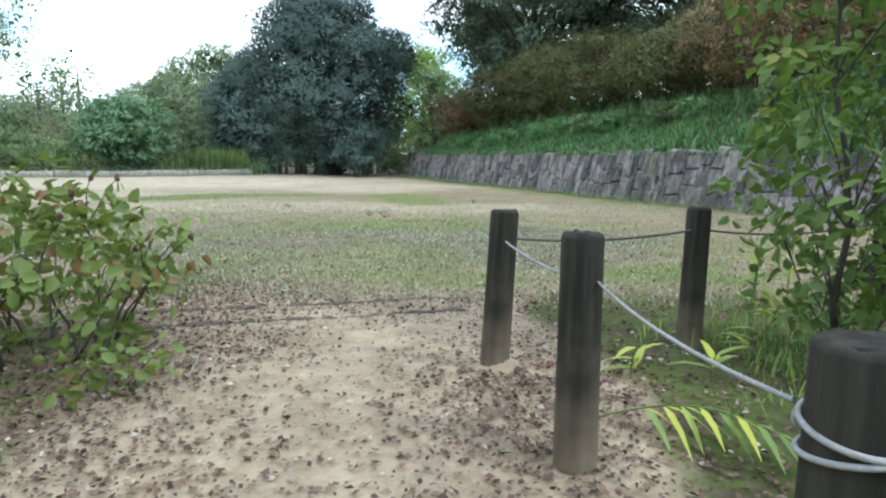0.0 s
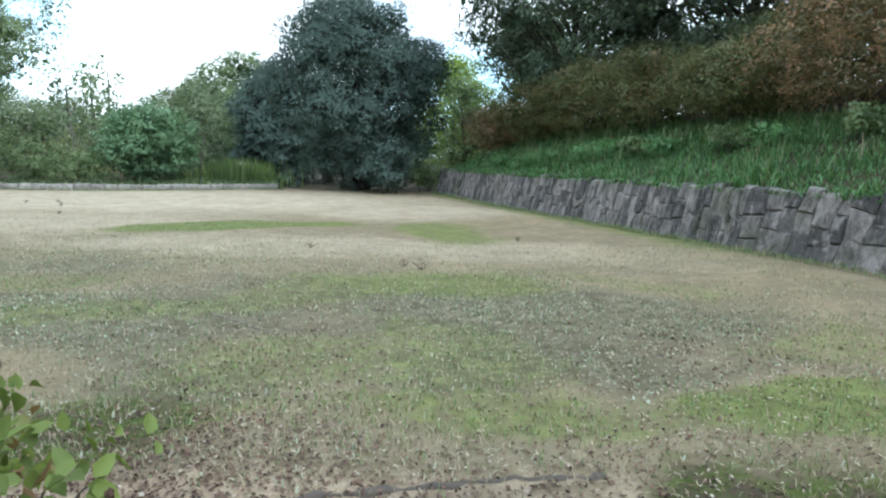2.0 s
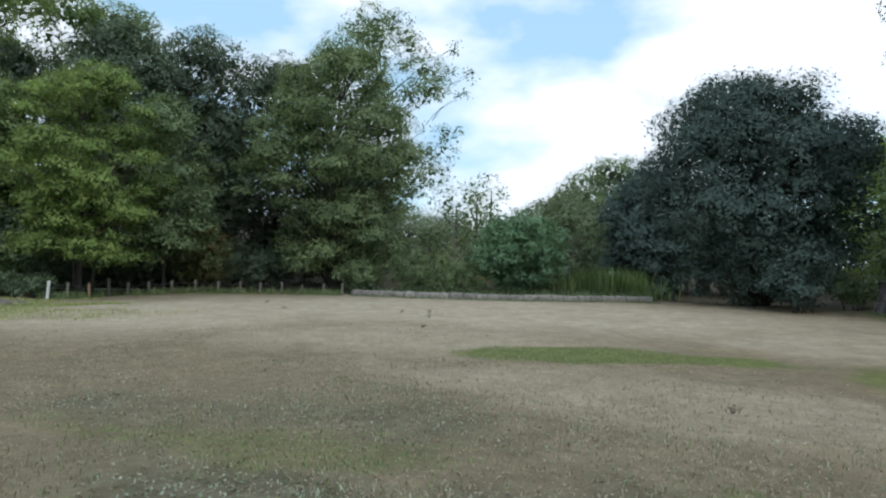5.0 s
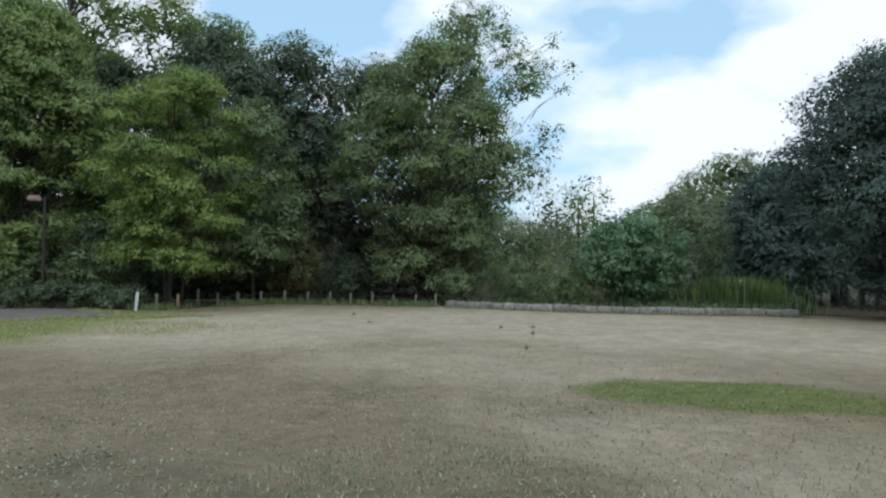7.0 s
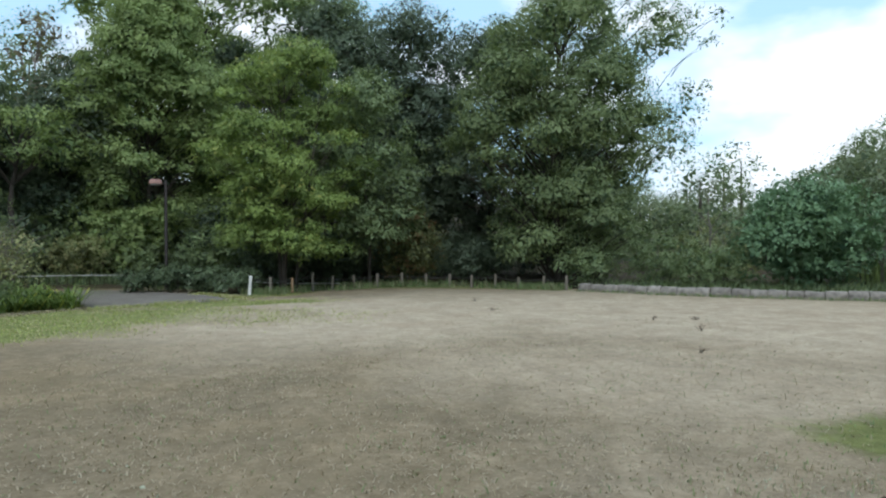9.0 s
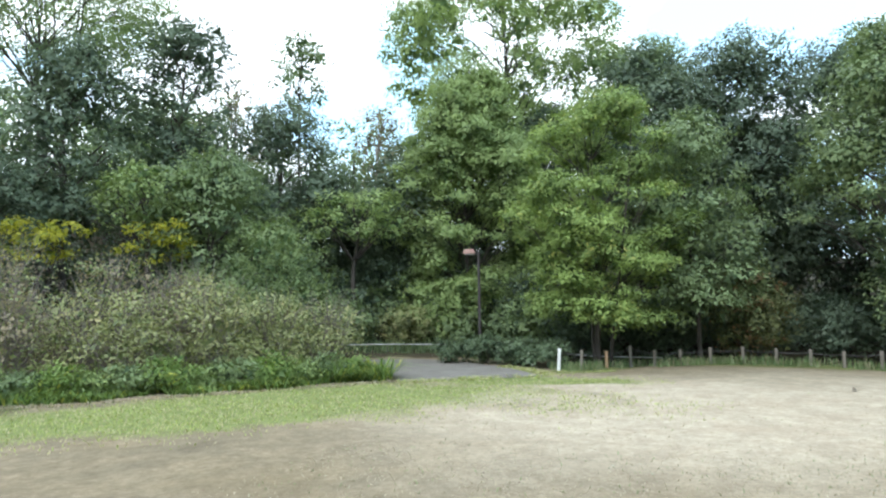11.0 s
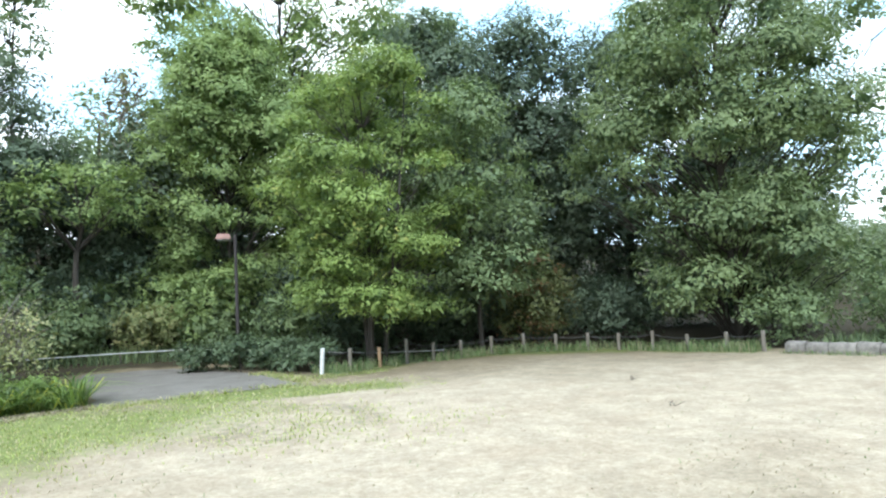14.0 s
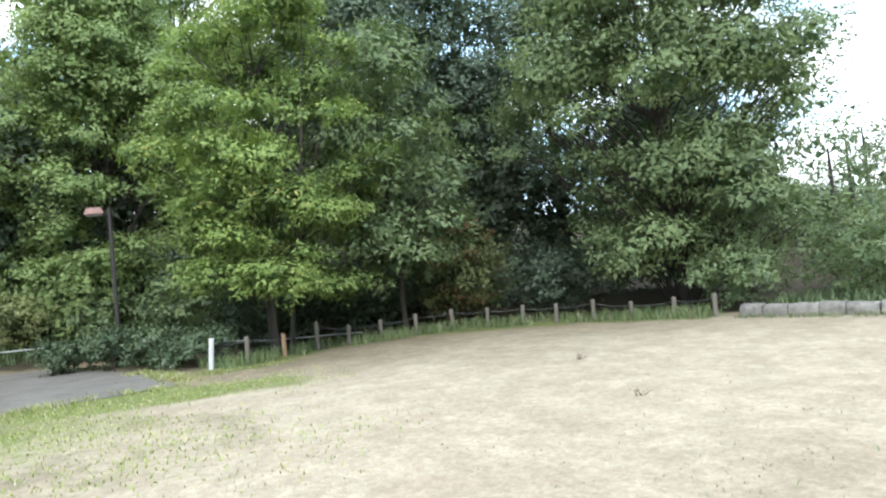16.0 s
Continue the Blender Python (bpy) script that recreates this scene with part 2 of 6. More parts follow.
ASPHALT = simple("asphalt", (0.14, 0.128, 0.112), (0.26, 0.24, 0.21), 9, 0.95, bump=0.5)


def entrance_wood():
    """Blackened wood, with sandy splashes on the lowest part of the post."""
    m = Nodes("weathered_post", 0.85, 0.2)
    g, s = m.noise(14, 6, 0.65, (1, 1, 0.12)), m.noise(5, 4)
    c = m.mix(m.ramp(g, 0.3, 0.7), (0.008, 0.0075, 0.0065), (0.042, 0.038, 0.029))
    c = m.mix(m.ramp(m.noise(34, 5, 0.6, (1, 1, 0.05)), 0.5, 0.75, 0.0, 0.4), c, (0.08, 0.071, 0.052))
    sep = m.n.new("ShaderNodeSeparateXYZ")
    m.l.new(m.place(), sep.inputs[0])
    splash = m.math('SUBTRACT', m.math('MULTIPLY', s, 0.62), sep.outputs[2])
    c = m.mix(m.ramp(splash, -0.1, 0.32, 0.0, 0.75), c, m.mix(g, (0.13, 0.1, 0.07), (0.27, 0.215, 0.15)))
    m.colour(c).bump(g, 0.6, 0.012)
    return m.mat


POST_DARK = entrance_wood()
POST_GREY = simple("grey_post", (0.12, 0.105, 0.085), (0.27, 0.245, 0.205), 14, 0.85, (1, 1, 0.15), 0.5)
POST_WHITE = simple("white_post", (0.62, 0.62, 0.6), (0.78, 0.78, 0.76), 10, 0.6)
POST_TAN = simple("tan_post", (0.3, 0.19, 0.11), (0.46, 0.32, 0.2), 14, 0.8, (1, 1, 0.15))
EARTH = simple("earth", (0.22, 0.168, 0.115), (0.42, 0.335, 0.235), 26, 0.95, bump=0.8, dist=0.02)
ROPE = simple("rope", (0.17, 0.17, 0.172), (0.45, 0.445, 0.44), 90, 0.9)
WIRE = simple("dark_wire", (0.05, 0.05, 0.05), (0.12, 0.115, 0.11), 60, 0.7)
KERB = simple("pale_log", (0.03, 0.027, 0.022), (0.58, 0.54, 0.48), 7, 0.95, vary=0.5, bump=0.9, dist=0.03)
STEP = simple("step_log", (0.04, 0.034, 0.029), (0.16, 0.135, 0.11), 12, 0.9, (0.15, 1, 1))
POLE = simple("brown_pole", (0.05, 0.045, 0.045), (0.085, 0.075, 0.075), 20, 0.5)
LAMP_HEAD = simple("lamp_head", (0.3, 0.17, 0.14), (0.42, 0.26, 0.22), 12, 0.5)
LAMP_GLASS = simple("lamp_glass", (0.3, 0.3, 0.29), (0.4, 0.4, 0.38), 8, 0.5)
RAIL = simple("white_rail", (0.42, 0.42, 0.4), (0.6, 0.6, 0.58), 15, 0.6)
HUSK = simple("dry_husk", (0.04, 0.026, 0.02), (0.15, 0.09, 0.062), 60, 0.9)
BOULDER = simple("boulder", (0.42, 0.41, 0.38), (0.6, 0.58, 0.54), 6, 0.9)


def stone_material():
    m = Nodes("stone", 0.88, 0.25)
    g, s = m.noise(9, 7, 0.65, (1, 1, 0.45)), m.noise(2.3, 4)
    c = m.mix(m.ramp(g, 0.28, 0.72), (0.042, 0.04, 0.041), (0.2, 0.19, 0.188))
    c = m.mix(m.ramp(m.rand(), 0.25, 1.0), c, m.mix(1.0, c, (2.7, 2.56, 2.45), 'MULTIPLY'))
    c = m.mix(m.ramp(s, 0.5, 0.75, 0.0, 0.75), c, (0.05, 0.05, 0.04))
    c = m.mix(m.ramp(m.noise(5, 5, 0.6, (1, 1, 0.35)), 0.52, 0.66, 0.0, 0.8), c, (0.47, 0.44, 0.42))
    c = m.mix(m.ramp(m.noise(17, 6, 0.7), 0.6, 0.68, 0.0, 0.7), c, (0.55, 0.53, 0.5))
    c = m.mix(m.ramp(m.noise(1.1, 4, 0.6), 0.55, 0.7, 0.0, 0.6), c, (0.085, 0.1, 0.05))
    c = m.mix(m.ramp(m.noise(42, 5, 0.7), 0.35, 0.65), m.mix(1.0, c, (0.6, 0.6, 0.58), 'MULTIPLY'), c)
    m.colour(c).bump(m.math('ADD', g, m.math('MULTIPLY', m.noise(30, 6, 0.7), 0.5)), 1.0, 0.035)
    return m.mat


STONE = stone_material()


# ---- mesh helpers ----
def mesh_from(name, verts, quads, mat, tint=None, turn=None, smooth=False):
    """A mesh from arrays of vertices and four-cornered faces."""
    verts, quads = np.asarray(verts, np.float32), np.asarray(quads, np.int32)
    me = bpy.data.meshes.new(name)
    me.vertices.add(len(verts))
    me.vertices.foreach_set("co", verts.ravel())
    me.loops.add(quads.size)
    me.loops.foreach_set("vertex_index", quads.ravel())
    me.polygons.add(len(quads))
    me.polygons.foreach_set("loop_start", np.arange(0, quads.size, quads.shape[1], dtype=np.int32))
    for key, val in (("tint", tint), ("turn", turn)):
        if val is not None:
            me.attributes.new(key, 'FLOAT', 'FACE').data.foreach_set("value", np.asarray(val, np.float32))
    if smooth:
        me.polygons.foreach_set("use_smooth", np.ones(len(quads), bool))
    me.materials.append(mat)
    me.update(calc_edges=True)
    return me


def part(name, data, material, parent, label=""):
    """Links a bmesh or a mesh as one object under a thing."""
    if isinstance(data, bmesh.types.BMesh):
        me = bpy.data.meshes.new(name)
        data.to_mesh(me)
        data.free()
        me.materials.append(material)
        data = me
    ob = new(name, data)
    ob.parent = parent
    return tagged(ob, label)


def thing(name, x, y, z, label, category, group="", kind=""):
    ob = new(name)
    ob.location = (x, y, z)
    return tagged(ob, label, category, group, kind)


def unit(v):
    return v / np.maximum(np.linalg.norm(v, axis=1, keepdims=True), 1e-6)


def leaf_quads(p, axis, nrm, length, width):
    """Diamond leaves, folded a little along the middle."""
    axis = unit(axis)
    side = unit(np.cross(axis, nrm))
    up = np.cross(side, axis)
    l, w = length[:, None], width[:, None]
    mid = p + axis * l * 0.45
    v = np.stack([p, mid + side * w * 0.5 + up * w * 0.18, p + axis * l, mid - side * w * 0.5 + up * w * 0.18], 1)
    return v.reshape(-1, 3), np.arange(len(p) * 4).reshape(-1, 4)


def leaf_slips(p, axis, nrm, length, width):
    """Narrow three-cornered leaves, for crowns seen from afar."""
    axis = unit(axis)
    side = unit(np.cross(axis, nrm)) * width[:, None] * 0.5
    foot = p + axis * length[:, None] * 0.2
    v = np.stack([foot - side, foot + side, p + axis * length[:, None]], 1)
    return v.reshape(-1, 3), np.arange(len(p) * 3).reshape(-1, 3)


def leaf_ovals(p, axis, nrm, length, width):
    """Pointed oval leaves of two halves folded at the midrib, for plants seen close."""
    axis = unit(axis)
    side = unit(np.cross(axis, nrm))
    up = np.cross(side, axis)
    l, w = length[:, None], width[:, None]
    tip = p + axis * l - up * l * 0.12
    v = np.stack([p, p + axis * l * 0.3 + side * w * 0.5 + up * w * 0.15, p + axis * l * 0.68 + side * w * 0.38 + up * w * 0.1, tip,
                  p + axis * l * 0.68 - side * w * 0.38 + up * w * 0.1, p + axis * l * 0.3 - side * w * 0.5 + up * w * 0.15], 1).reshape(-1, 3)
    b = np.arange(len(p))[:, None] * 6
    f = np.concatenate([b + (0, 1, 2, 3), b + (0, 3, 4, 5)], 1).reshape(-1, 4)
    return v, f


def foliage(rng, lobes, leaf, per_area, spray=9, spread=0.22, droop=0.25, aspect=0.6, under=0.35, inner=0.5, close=False, fill=1.9):
    """Leaves in sprays on the shells of many lobes, and larger ones inside them, darkened to paint inner shade. lobes:
    centre and three radii.
    """
    P, A, N, T, U, S = [], [], [], [], [], []
    for c, r in lobes:
        c, r = np.array(c), np.array(r)
        area = 4 * math.pi * ((r[0] * r[1]) ** 1.6 / 3 + 2 * (r[0] * r[2]) ** 1.6 / 3) ** (1 / 1.6)
        n = max(4, int(area * per_area))
        d = unit(rng.normal(size=(n, 3)))
        low = (d[:, 2] < -0.25) & (rng.random(n) > under)
        d[low, 2] *= -1
        bulge = 1 + 0.16 * np.sin(d[:, :1] * 5 + c[0] * 3) * np.cos(d[:, 1:2] * 6 + c[1] * 3)
        q = c + d * r * (0.74 + 0.3 * rng.random((n, 1)) ** 0.8) * bulge
        st = 0.24 + rng.random() * 0.36 + rng.random(n) * 0.26
        if not close:
            spray_n = int(spray * 1.7)
        else:
            spray_n = spray
        d, q, st = np.repeat(d, spray_n, 0), np.repeat(q, spray_n, 0), np.repeat(st, spray_n)
        m = len(q)
        away = unit(d / r)
        flat = rng.normal(size=(m, 3))
        flat -= away * np.sum(flat * away, 1, keepdims=True) * 0.8
        out = unit(unit(flat) + away * 0.35 + (0, 0, -droop))
        P.append(q + rng.normal(size=(m, 3)) * spread * (0.75, 0.75, 0.4) + out * spread * 0.3)
        A.append(out)
        N.append(away + (0, 0, 0.45) + rng.normal(size=(m, 3)) * 0.14)
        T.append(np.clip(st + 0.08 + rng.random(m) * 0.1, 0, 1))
        U.append(np.clip(np.repeat(rng.random(n), spray_n) * 0.75 + rng.random(m) * 0.25, 0, 1))
        S.append(np.ones(m))
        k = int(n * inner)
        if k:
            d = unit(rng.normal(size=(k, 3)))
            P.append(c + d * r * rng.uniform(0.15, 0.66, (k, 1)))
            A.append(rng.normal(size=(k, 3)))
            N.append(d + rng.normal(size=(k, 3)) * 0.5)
            # low tint: shade inside the crown is painted into the leaf colour
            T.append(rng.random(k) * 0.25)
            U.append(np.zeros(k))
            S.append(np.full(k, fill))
    P, A, N, T, U, S = (np.concatenate(v) for v in (P, A, N, T, U, S))
    length = leaf * S * rng.uniform(0.7, 1.3, len(P))
    if close:
        v, f = leaf_ovals(P, A, N, length, length * aspect)
        return v, f, np.repeat(T, 2), np.repeat(U, 2)
    v, f = leaf_slips(P, A, N, length * 1.05, length * aspect * np.where(S > 1, 1.3, 0.85))
    return v, f, T, U


def tube(points, radii, sides=7):
    """A tapered, many-sided tube along points."""
    pts = np.asarray(points, float)
    tang = np.gradient(pts, axis=0)
    tang = unit(tang)
    ref = np.where(np.abs(tang[:, 2:3]) > 0.9, (1.0, 0, 0), (0, 0, 1.0))
    a = unit(np.cross(tang, ref))
    b = np.cross(tang, a)
    ang = np.linspace(0, 2 * math.pi, sides, endpoint=False)
    ring = np.cos(ang)[None, :, None] * a[:, None] + np.sin(ang)[None, :, None] * b[:, None]
    v = (pts[:, None] + ring * np.asarray(radii)[:, None, None]).reshape(-1, 3)
    f = [(i * sides + j, i * sides + (j + 1) % sides, (i + 1) * sides + (j + 1) % sides, (i + 1) * sides + j)
         for i in range(len(pts) - 1) for j in range(sides)]
    return v, np.array(f)


def joined(pieces):
    vs, fs, k = [], [], 0
    for v, f in pieces:
        vs.append(v)
        fs.append(f + k)
        k += len(v)
    return np.concatenate(vs), np.concatenate(fs)


def limb(rng, a, b, r0, r1, sag=0.15, n=6):
    a, b = np.array(a, float), np.array(b, float)
    t = np.linspace(0, 1, n)[:, None]
    bow = rng.normal(size=3) * np.linalg.norm(b - a) * 0.06 + (0, 0, sag * np.linalg.norm(b - a))
    p = a + (b - a) * t + bow * (t * (1 - t) * 2)
    p[1:-1] += rng.normal(size=(n - 2, 3)) * np.linalg.norm(b - a) * 0.015
    return tube(p, np.linspace(r0, r1, n), 6)


def crown_lobes(rng, n, height, rad, low, size, flat, lean=(0, 0), top=0.62):
    """Lobes spread through an egg-shaped crown, denser towards its outside."""
    out = []
    zc, zr = (height + low) / 2, (height - low) / 2
    golden = math.pi * (3 - math.sqrt(5))
    for i in range(n):
        u = (i + 0.5) / n * 2 - 1
        th = i * golden + rng.normal() * 0.35
        k = rng.uniform(0.45, 1.0) ** 0.4
        ring = math.sqrt(max(0.0, 1 - abs(u) ** 2.3))
        ring *= 1.0 if u < 0.1 else 1 - (1 - top) * (u - 0.1) / 0.9
        s = size * rng.choice((0.6, 0.85, 1.0, 1.25, 1.45))
        x, y, z = math.cos(th) * ring * (rad - s * 0.6) * k, math.sin(th) * ring * (rad - s * 0.6) * k, zc + u * (zr - s * flat * 0.7)
        out.append(((x + lean[0] * (z / height), y + lean[1] * (z / height), z), (s, s, s * flat)))
    return out


def tree(name, label, x, y, z, height, rad, low, leafmat, seed, n=26, size=1.3, flat=0.62, leaf=0.17, per_area=2.6,
         spray=9, spread=0.24, droop=0.25, trunk=0.16, bark=None, lean=(0, 0), top=0.62, forks=1, inner=0.5, close=False, group="trees round the field", category="tree", extra=(), under=0.35):
    """A tree: tapered trunk and limbs as one part, a crown of leafy lobes as the other."""
    rng = np.random.default_rng(seed)
    t = thing(name, x, y, z, label, category, group)
    lobes = (crown_lobes(rng, n, height, rad, low, size, flat, lean, top) if n else []) + list(extra)
    wood = []
    for k in range(forks):
        off = rng.normal(size=2) * (0.0 if forks == 1 else 0.35)
        end = np.array((lean[0] * 0.8 + off[0] * 2.2, lean[1] * 0.8 + off[1] * 2.2, height * 0.86))
        s = np.linspace(0, 1, 9)[:, None]
        p = np.array((off[0] * 0.5, off[1] * 0.5, -0.3)) * (1 - s) + end * s
        p[1:-1, :2] += np.cumsum(rng.normal(size=(7, 2)) * 0.07, 0)
        wood.append(tube(p, trunk * np.linspace(1.15, 0.16, 9), 9))
        if k == 0:
            spine = p
    for c, r in lobes:
        c = np.array(c)
        zs = max(low * 0.6, c[2] - np.linalg.norm(c[:2]) * 0.75 - 0.3)
        i = int(np.argmin(np.abs(spine[:, 2] - zs)))
        wood.append(limb(rng, spine[i], c, trunk * 0.32, trunk * 0.06))
        for _ in range(2):
            d = np.clip(rng.normal(size=3), -1, 1) * np.array(r) * 0.6
            wood.append(limb(rng, spine[i] * 0.35 + c * 0.65, c + d, trunk * 0.16, trunk * 0.035, n=4))
    v, f = joined(wood)
    part("trunk", mesh_from("trunk", v, f, bark or BARK, smooth=True), None, t)
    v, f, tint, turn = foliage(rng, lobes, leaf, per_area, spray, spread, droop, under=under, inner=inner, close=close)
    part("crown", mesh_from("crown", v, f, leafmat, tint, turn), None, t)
    return t


def shrub(name, label, x, y, z, height, rad, leafmat, seed, n=12, size=0.5, flat=0.8, leaf=0.1, per_area=5.0, spray=8, spread=0.14,
          low=0.15, stems=9, bark=None, twigs=0, droop=0.1, inner=0.4, close=False, stem=0.022, heads=0, group="shrubs round the field", stretch=(1, 1), category="shrub"):
    """A bush: stems from the ground, leafy lobes, and bare twigs where it has them."""
    rng = np.random.default_rng(seed)
    t = thing(name, x, y, z, label, category, group)
    lobes = [((c[0] * stretch[0], c[1] * stretch[1], c[2]), r) for c, r in crown_lobes(rng, n, height, rad, low, size, flat, top=0.75)]
    wood = []
    for i in range(stems):
        c = np.array(lobes[i % len(lobes)][0])
        base = np.array((c[0] * 0.3 + rng.normal() * 0.1, c[1] * 0.3 + rng.normal() * 0.1, -0.1))
        wood.append(limb(rng, base, c, stem, stem * 0.3))
    for i in range(twigs):
        c = np.array(lobes[rng.integers(len(lobes))][0])
        d = unit(rng.normal(size=(1, 3)) * (1, 1, 0.4) + (0, 0, 0.9))[0]
        tip = c + d * rng.uniform(0.5, 1.1) * size * 1.9
        wood.append(limb(rng, c * (0.8, 0.8, 0.8), tip, 0.005 if close else 0.009, 0.002 if close else 0.003, n=4))
        if i < heads:
            bm = bmesh.new()
            bmesh.ops.create_icosphere(bm, subdivisions=2, radius=0.012)
            for w in bm.verts:
                w.co = Vector(tip) + Vector((w.co.x, w.co.y, w.co.z * 1.4)) * (1 + rng.uniform(-0.35, 0.45))
            part("flower_head", bm, HUSK, t, "dry brown flower head")
    v, f = joined(wood)
    part("branchwork", mesh_from("branchwork", v, f, bark or BARK, smooth=True), None, t)
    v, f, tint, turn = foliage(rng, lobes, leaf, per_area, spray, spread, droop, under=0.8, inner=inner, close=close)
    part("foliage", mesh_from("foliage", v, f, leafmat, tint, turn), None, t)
    return t


# ---- the lie of the land ----
class Line:
    def __init__(self, pts):
        self.p = pts
        self.len = [math.hypot(b[0] - a[0], b[1] - a[1]) for a, b in zip(pts, pts[1:])]
        self.total = sum(self.len)

    def at(self, s):
        for (a, b, L) in zip(self.p, self.p[1:], self.len):
            if s <= L or b == self.p[-1]:
                t = s / L
                return a[0] + (b[0] - a[0]) * t, a[1] + (b[1] - a[1]) * t, (b[1] - a[1]) / L, -(b[0] - a[0]) / L
            s -= L


WALL = [(9.4, -6.0), (8.9, 0.0), (7.9, 4.5), (6.3, 9.3), (5.3, 12.1), (3.75, 16.7), (2.1, 21.4), (-1.2, 31.4), (2.6, 35.0), (14.0, 40.0)]
BED = [(-20.5, -8.0), (-21.3, -2.0), (-21.6, 1.7), (-22.2, 4.9), (-23.7, 8.1), (-25.2, 11.3), (-33.5, 10.6)]
FENCE = [(-26.7, 16.85), (-27.05, 17.75), (-27.3, 18.7), (-27.55, 19.65), (-27.75, 20.6), (-27.75, 21.55), (-27.5, 22.5), (-27.1, 23.45),
         (-26.6, 24.3), (-25.9, 25.0), (-25.2, 25.6), (-24.3, 26.1), (-23.3, 26.45), (-22.2, 26.7), (-21.2, 26.85)]
LOGS = [(-20.5, 26.8), (-18.3, 27.15), (-16.1, 27.75), (-12.3, 29.5), (-8.3, 31.4)]


def side_of(px, py, line):
    """Signed distance to a polyline: positive on the right-hand side as one goes along it."""
    best, sign = np.full(px.shape, 1e9), np.ones(px.shape)
    for (x0, y0), (x1, y1) in zip(line, line[1:]):
        dx, dy = x1 - x0, y1 - y0
        t = np.clip(((px - x0) * dx + (py - y0) * dy) / (dx * dx + dy * dy), 0, 1)
        d = np.hypot(px - x0 - t * dx, py - y0 - t * dy)
        cr = np.where((px - x0) * dy - (py - y0) * dx >= 0, 1.0, -1.0)
        near = d < best - 1e-9
        best, sign = np.where(near, d, best), np.where(near, cr, sign)
    return best * sign


def smooth(v, a, b):
    t = np.clip((v - a) / (b - a), 0, 1)
    return t * t * (3 - 2 * t)


def wave(x, y, s):
    return np.sin(x * s + 1.3 * np.sin(y * s * 0.7 + 1)) * np.cos(y * s * 1.1 + 1.7 * np.sin(x * s * 0.6))


def height_at(px, py):
    px, py = np.asarray(px, float), np.asarray(py, float)
    z = 0.035 * wave(px, py, 0.35) + 0.012 * wave(px, py, 1.7)
    z = z - 0.36 * (1 - smooth(py, -0.3, 1.7)) * smooth(px, -9, -5) - 0.05 * (1 - smooth(py, -6, -2))
    z = z + 0.07 * np.exp(-((px - 0.7) ** 2 / 1.2 + (py - 2.6) ** 2 / 1.4))
    d = side_of(px, py, WALL)
    bank = 1.06 * smooth(d, 0.3, 0.55) + 0.44 * np.clip(d - 0.6, 0, 3.6) + 0.2 * np.clip(d - 4.2, 0, 30)
    z = z + np.where(d > 0, bank, 0)
    z = z + 0.22 * np.clip(-33.5 - px, 0, 40) + 0.12 * np.clip(-25 - px, 0, 60) * (1 - smooth(py, -2, 8))
    z = z + 0.1 * np.clip(-4 - py, 0, 40)
    z = z - 1.3 * smooth(py, 33.5, 44) * smooth(-px, 2, 6) * smooth(px, -26, -20)
    return z


def H(x, y):
    return float(height_at(x, y))


def blob(px, py, x, y, rx, ry, turn=0.0):
    c, s = math.cos(radians(turn)), math.sin(radians(turn))
    u, v = ((px - x) * c + (py - y) * s) / rx, (-(px - x) * s + (py - y) * c) / ry
    return 1 - smooth(np.hypot(u, v), 0.45, 1.25)


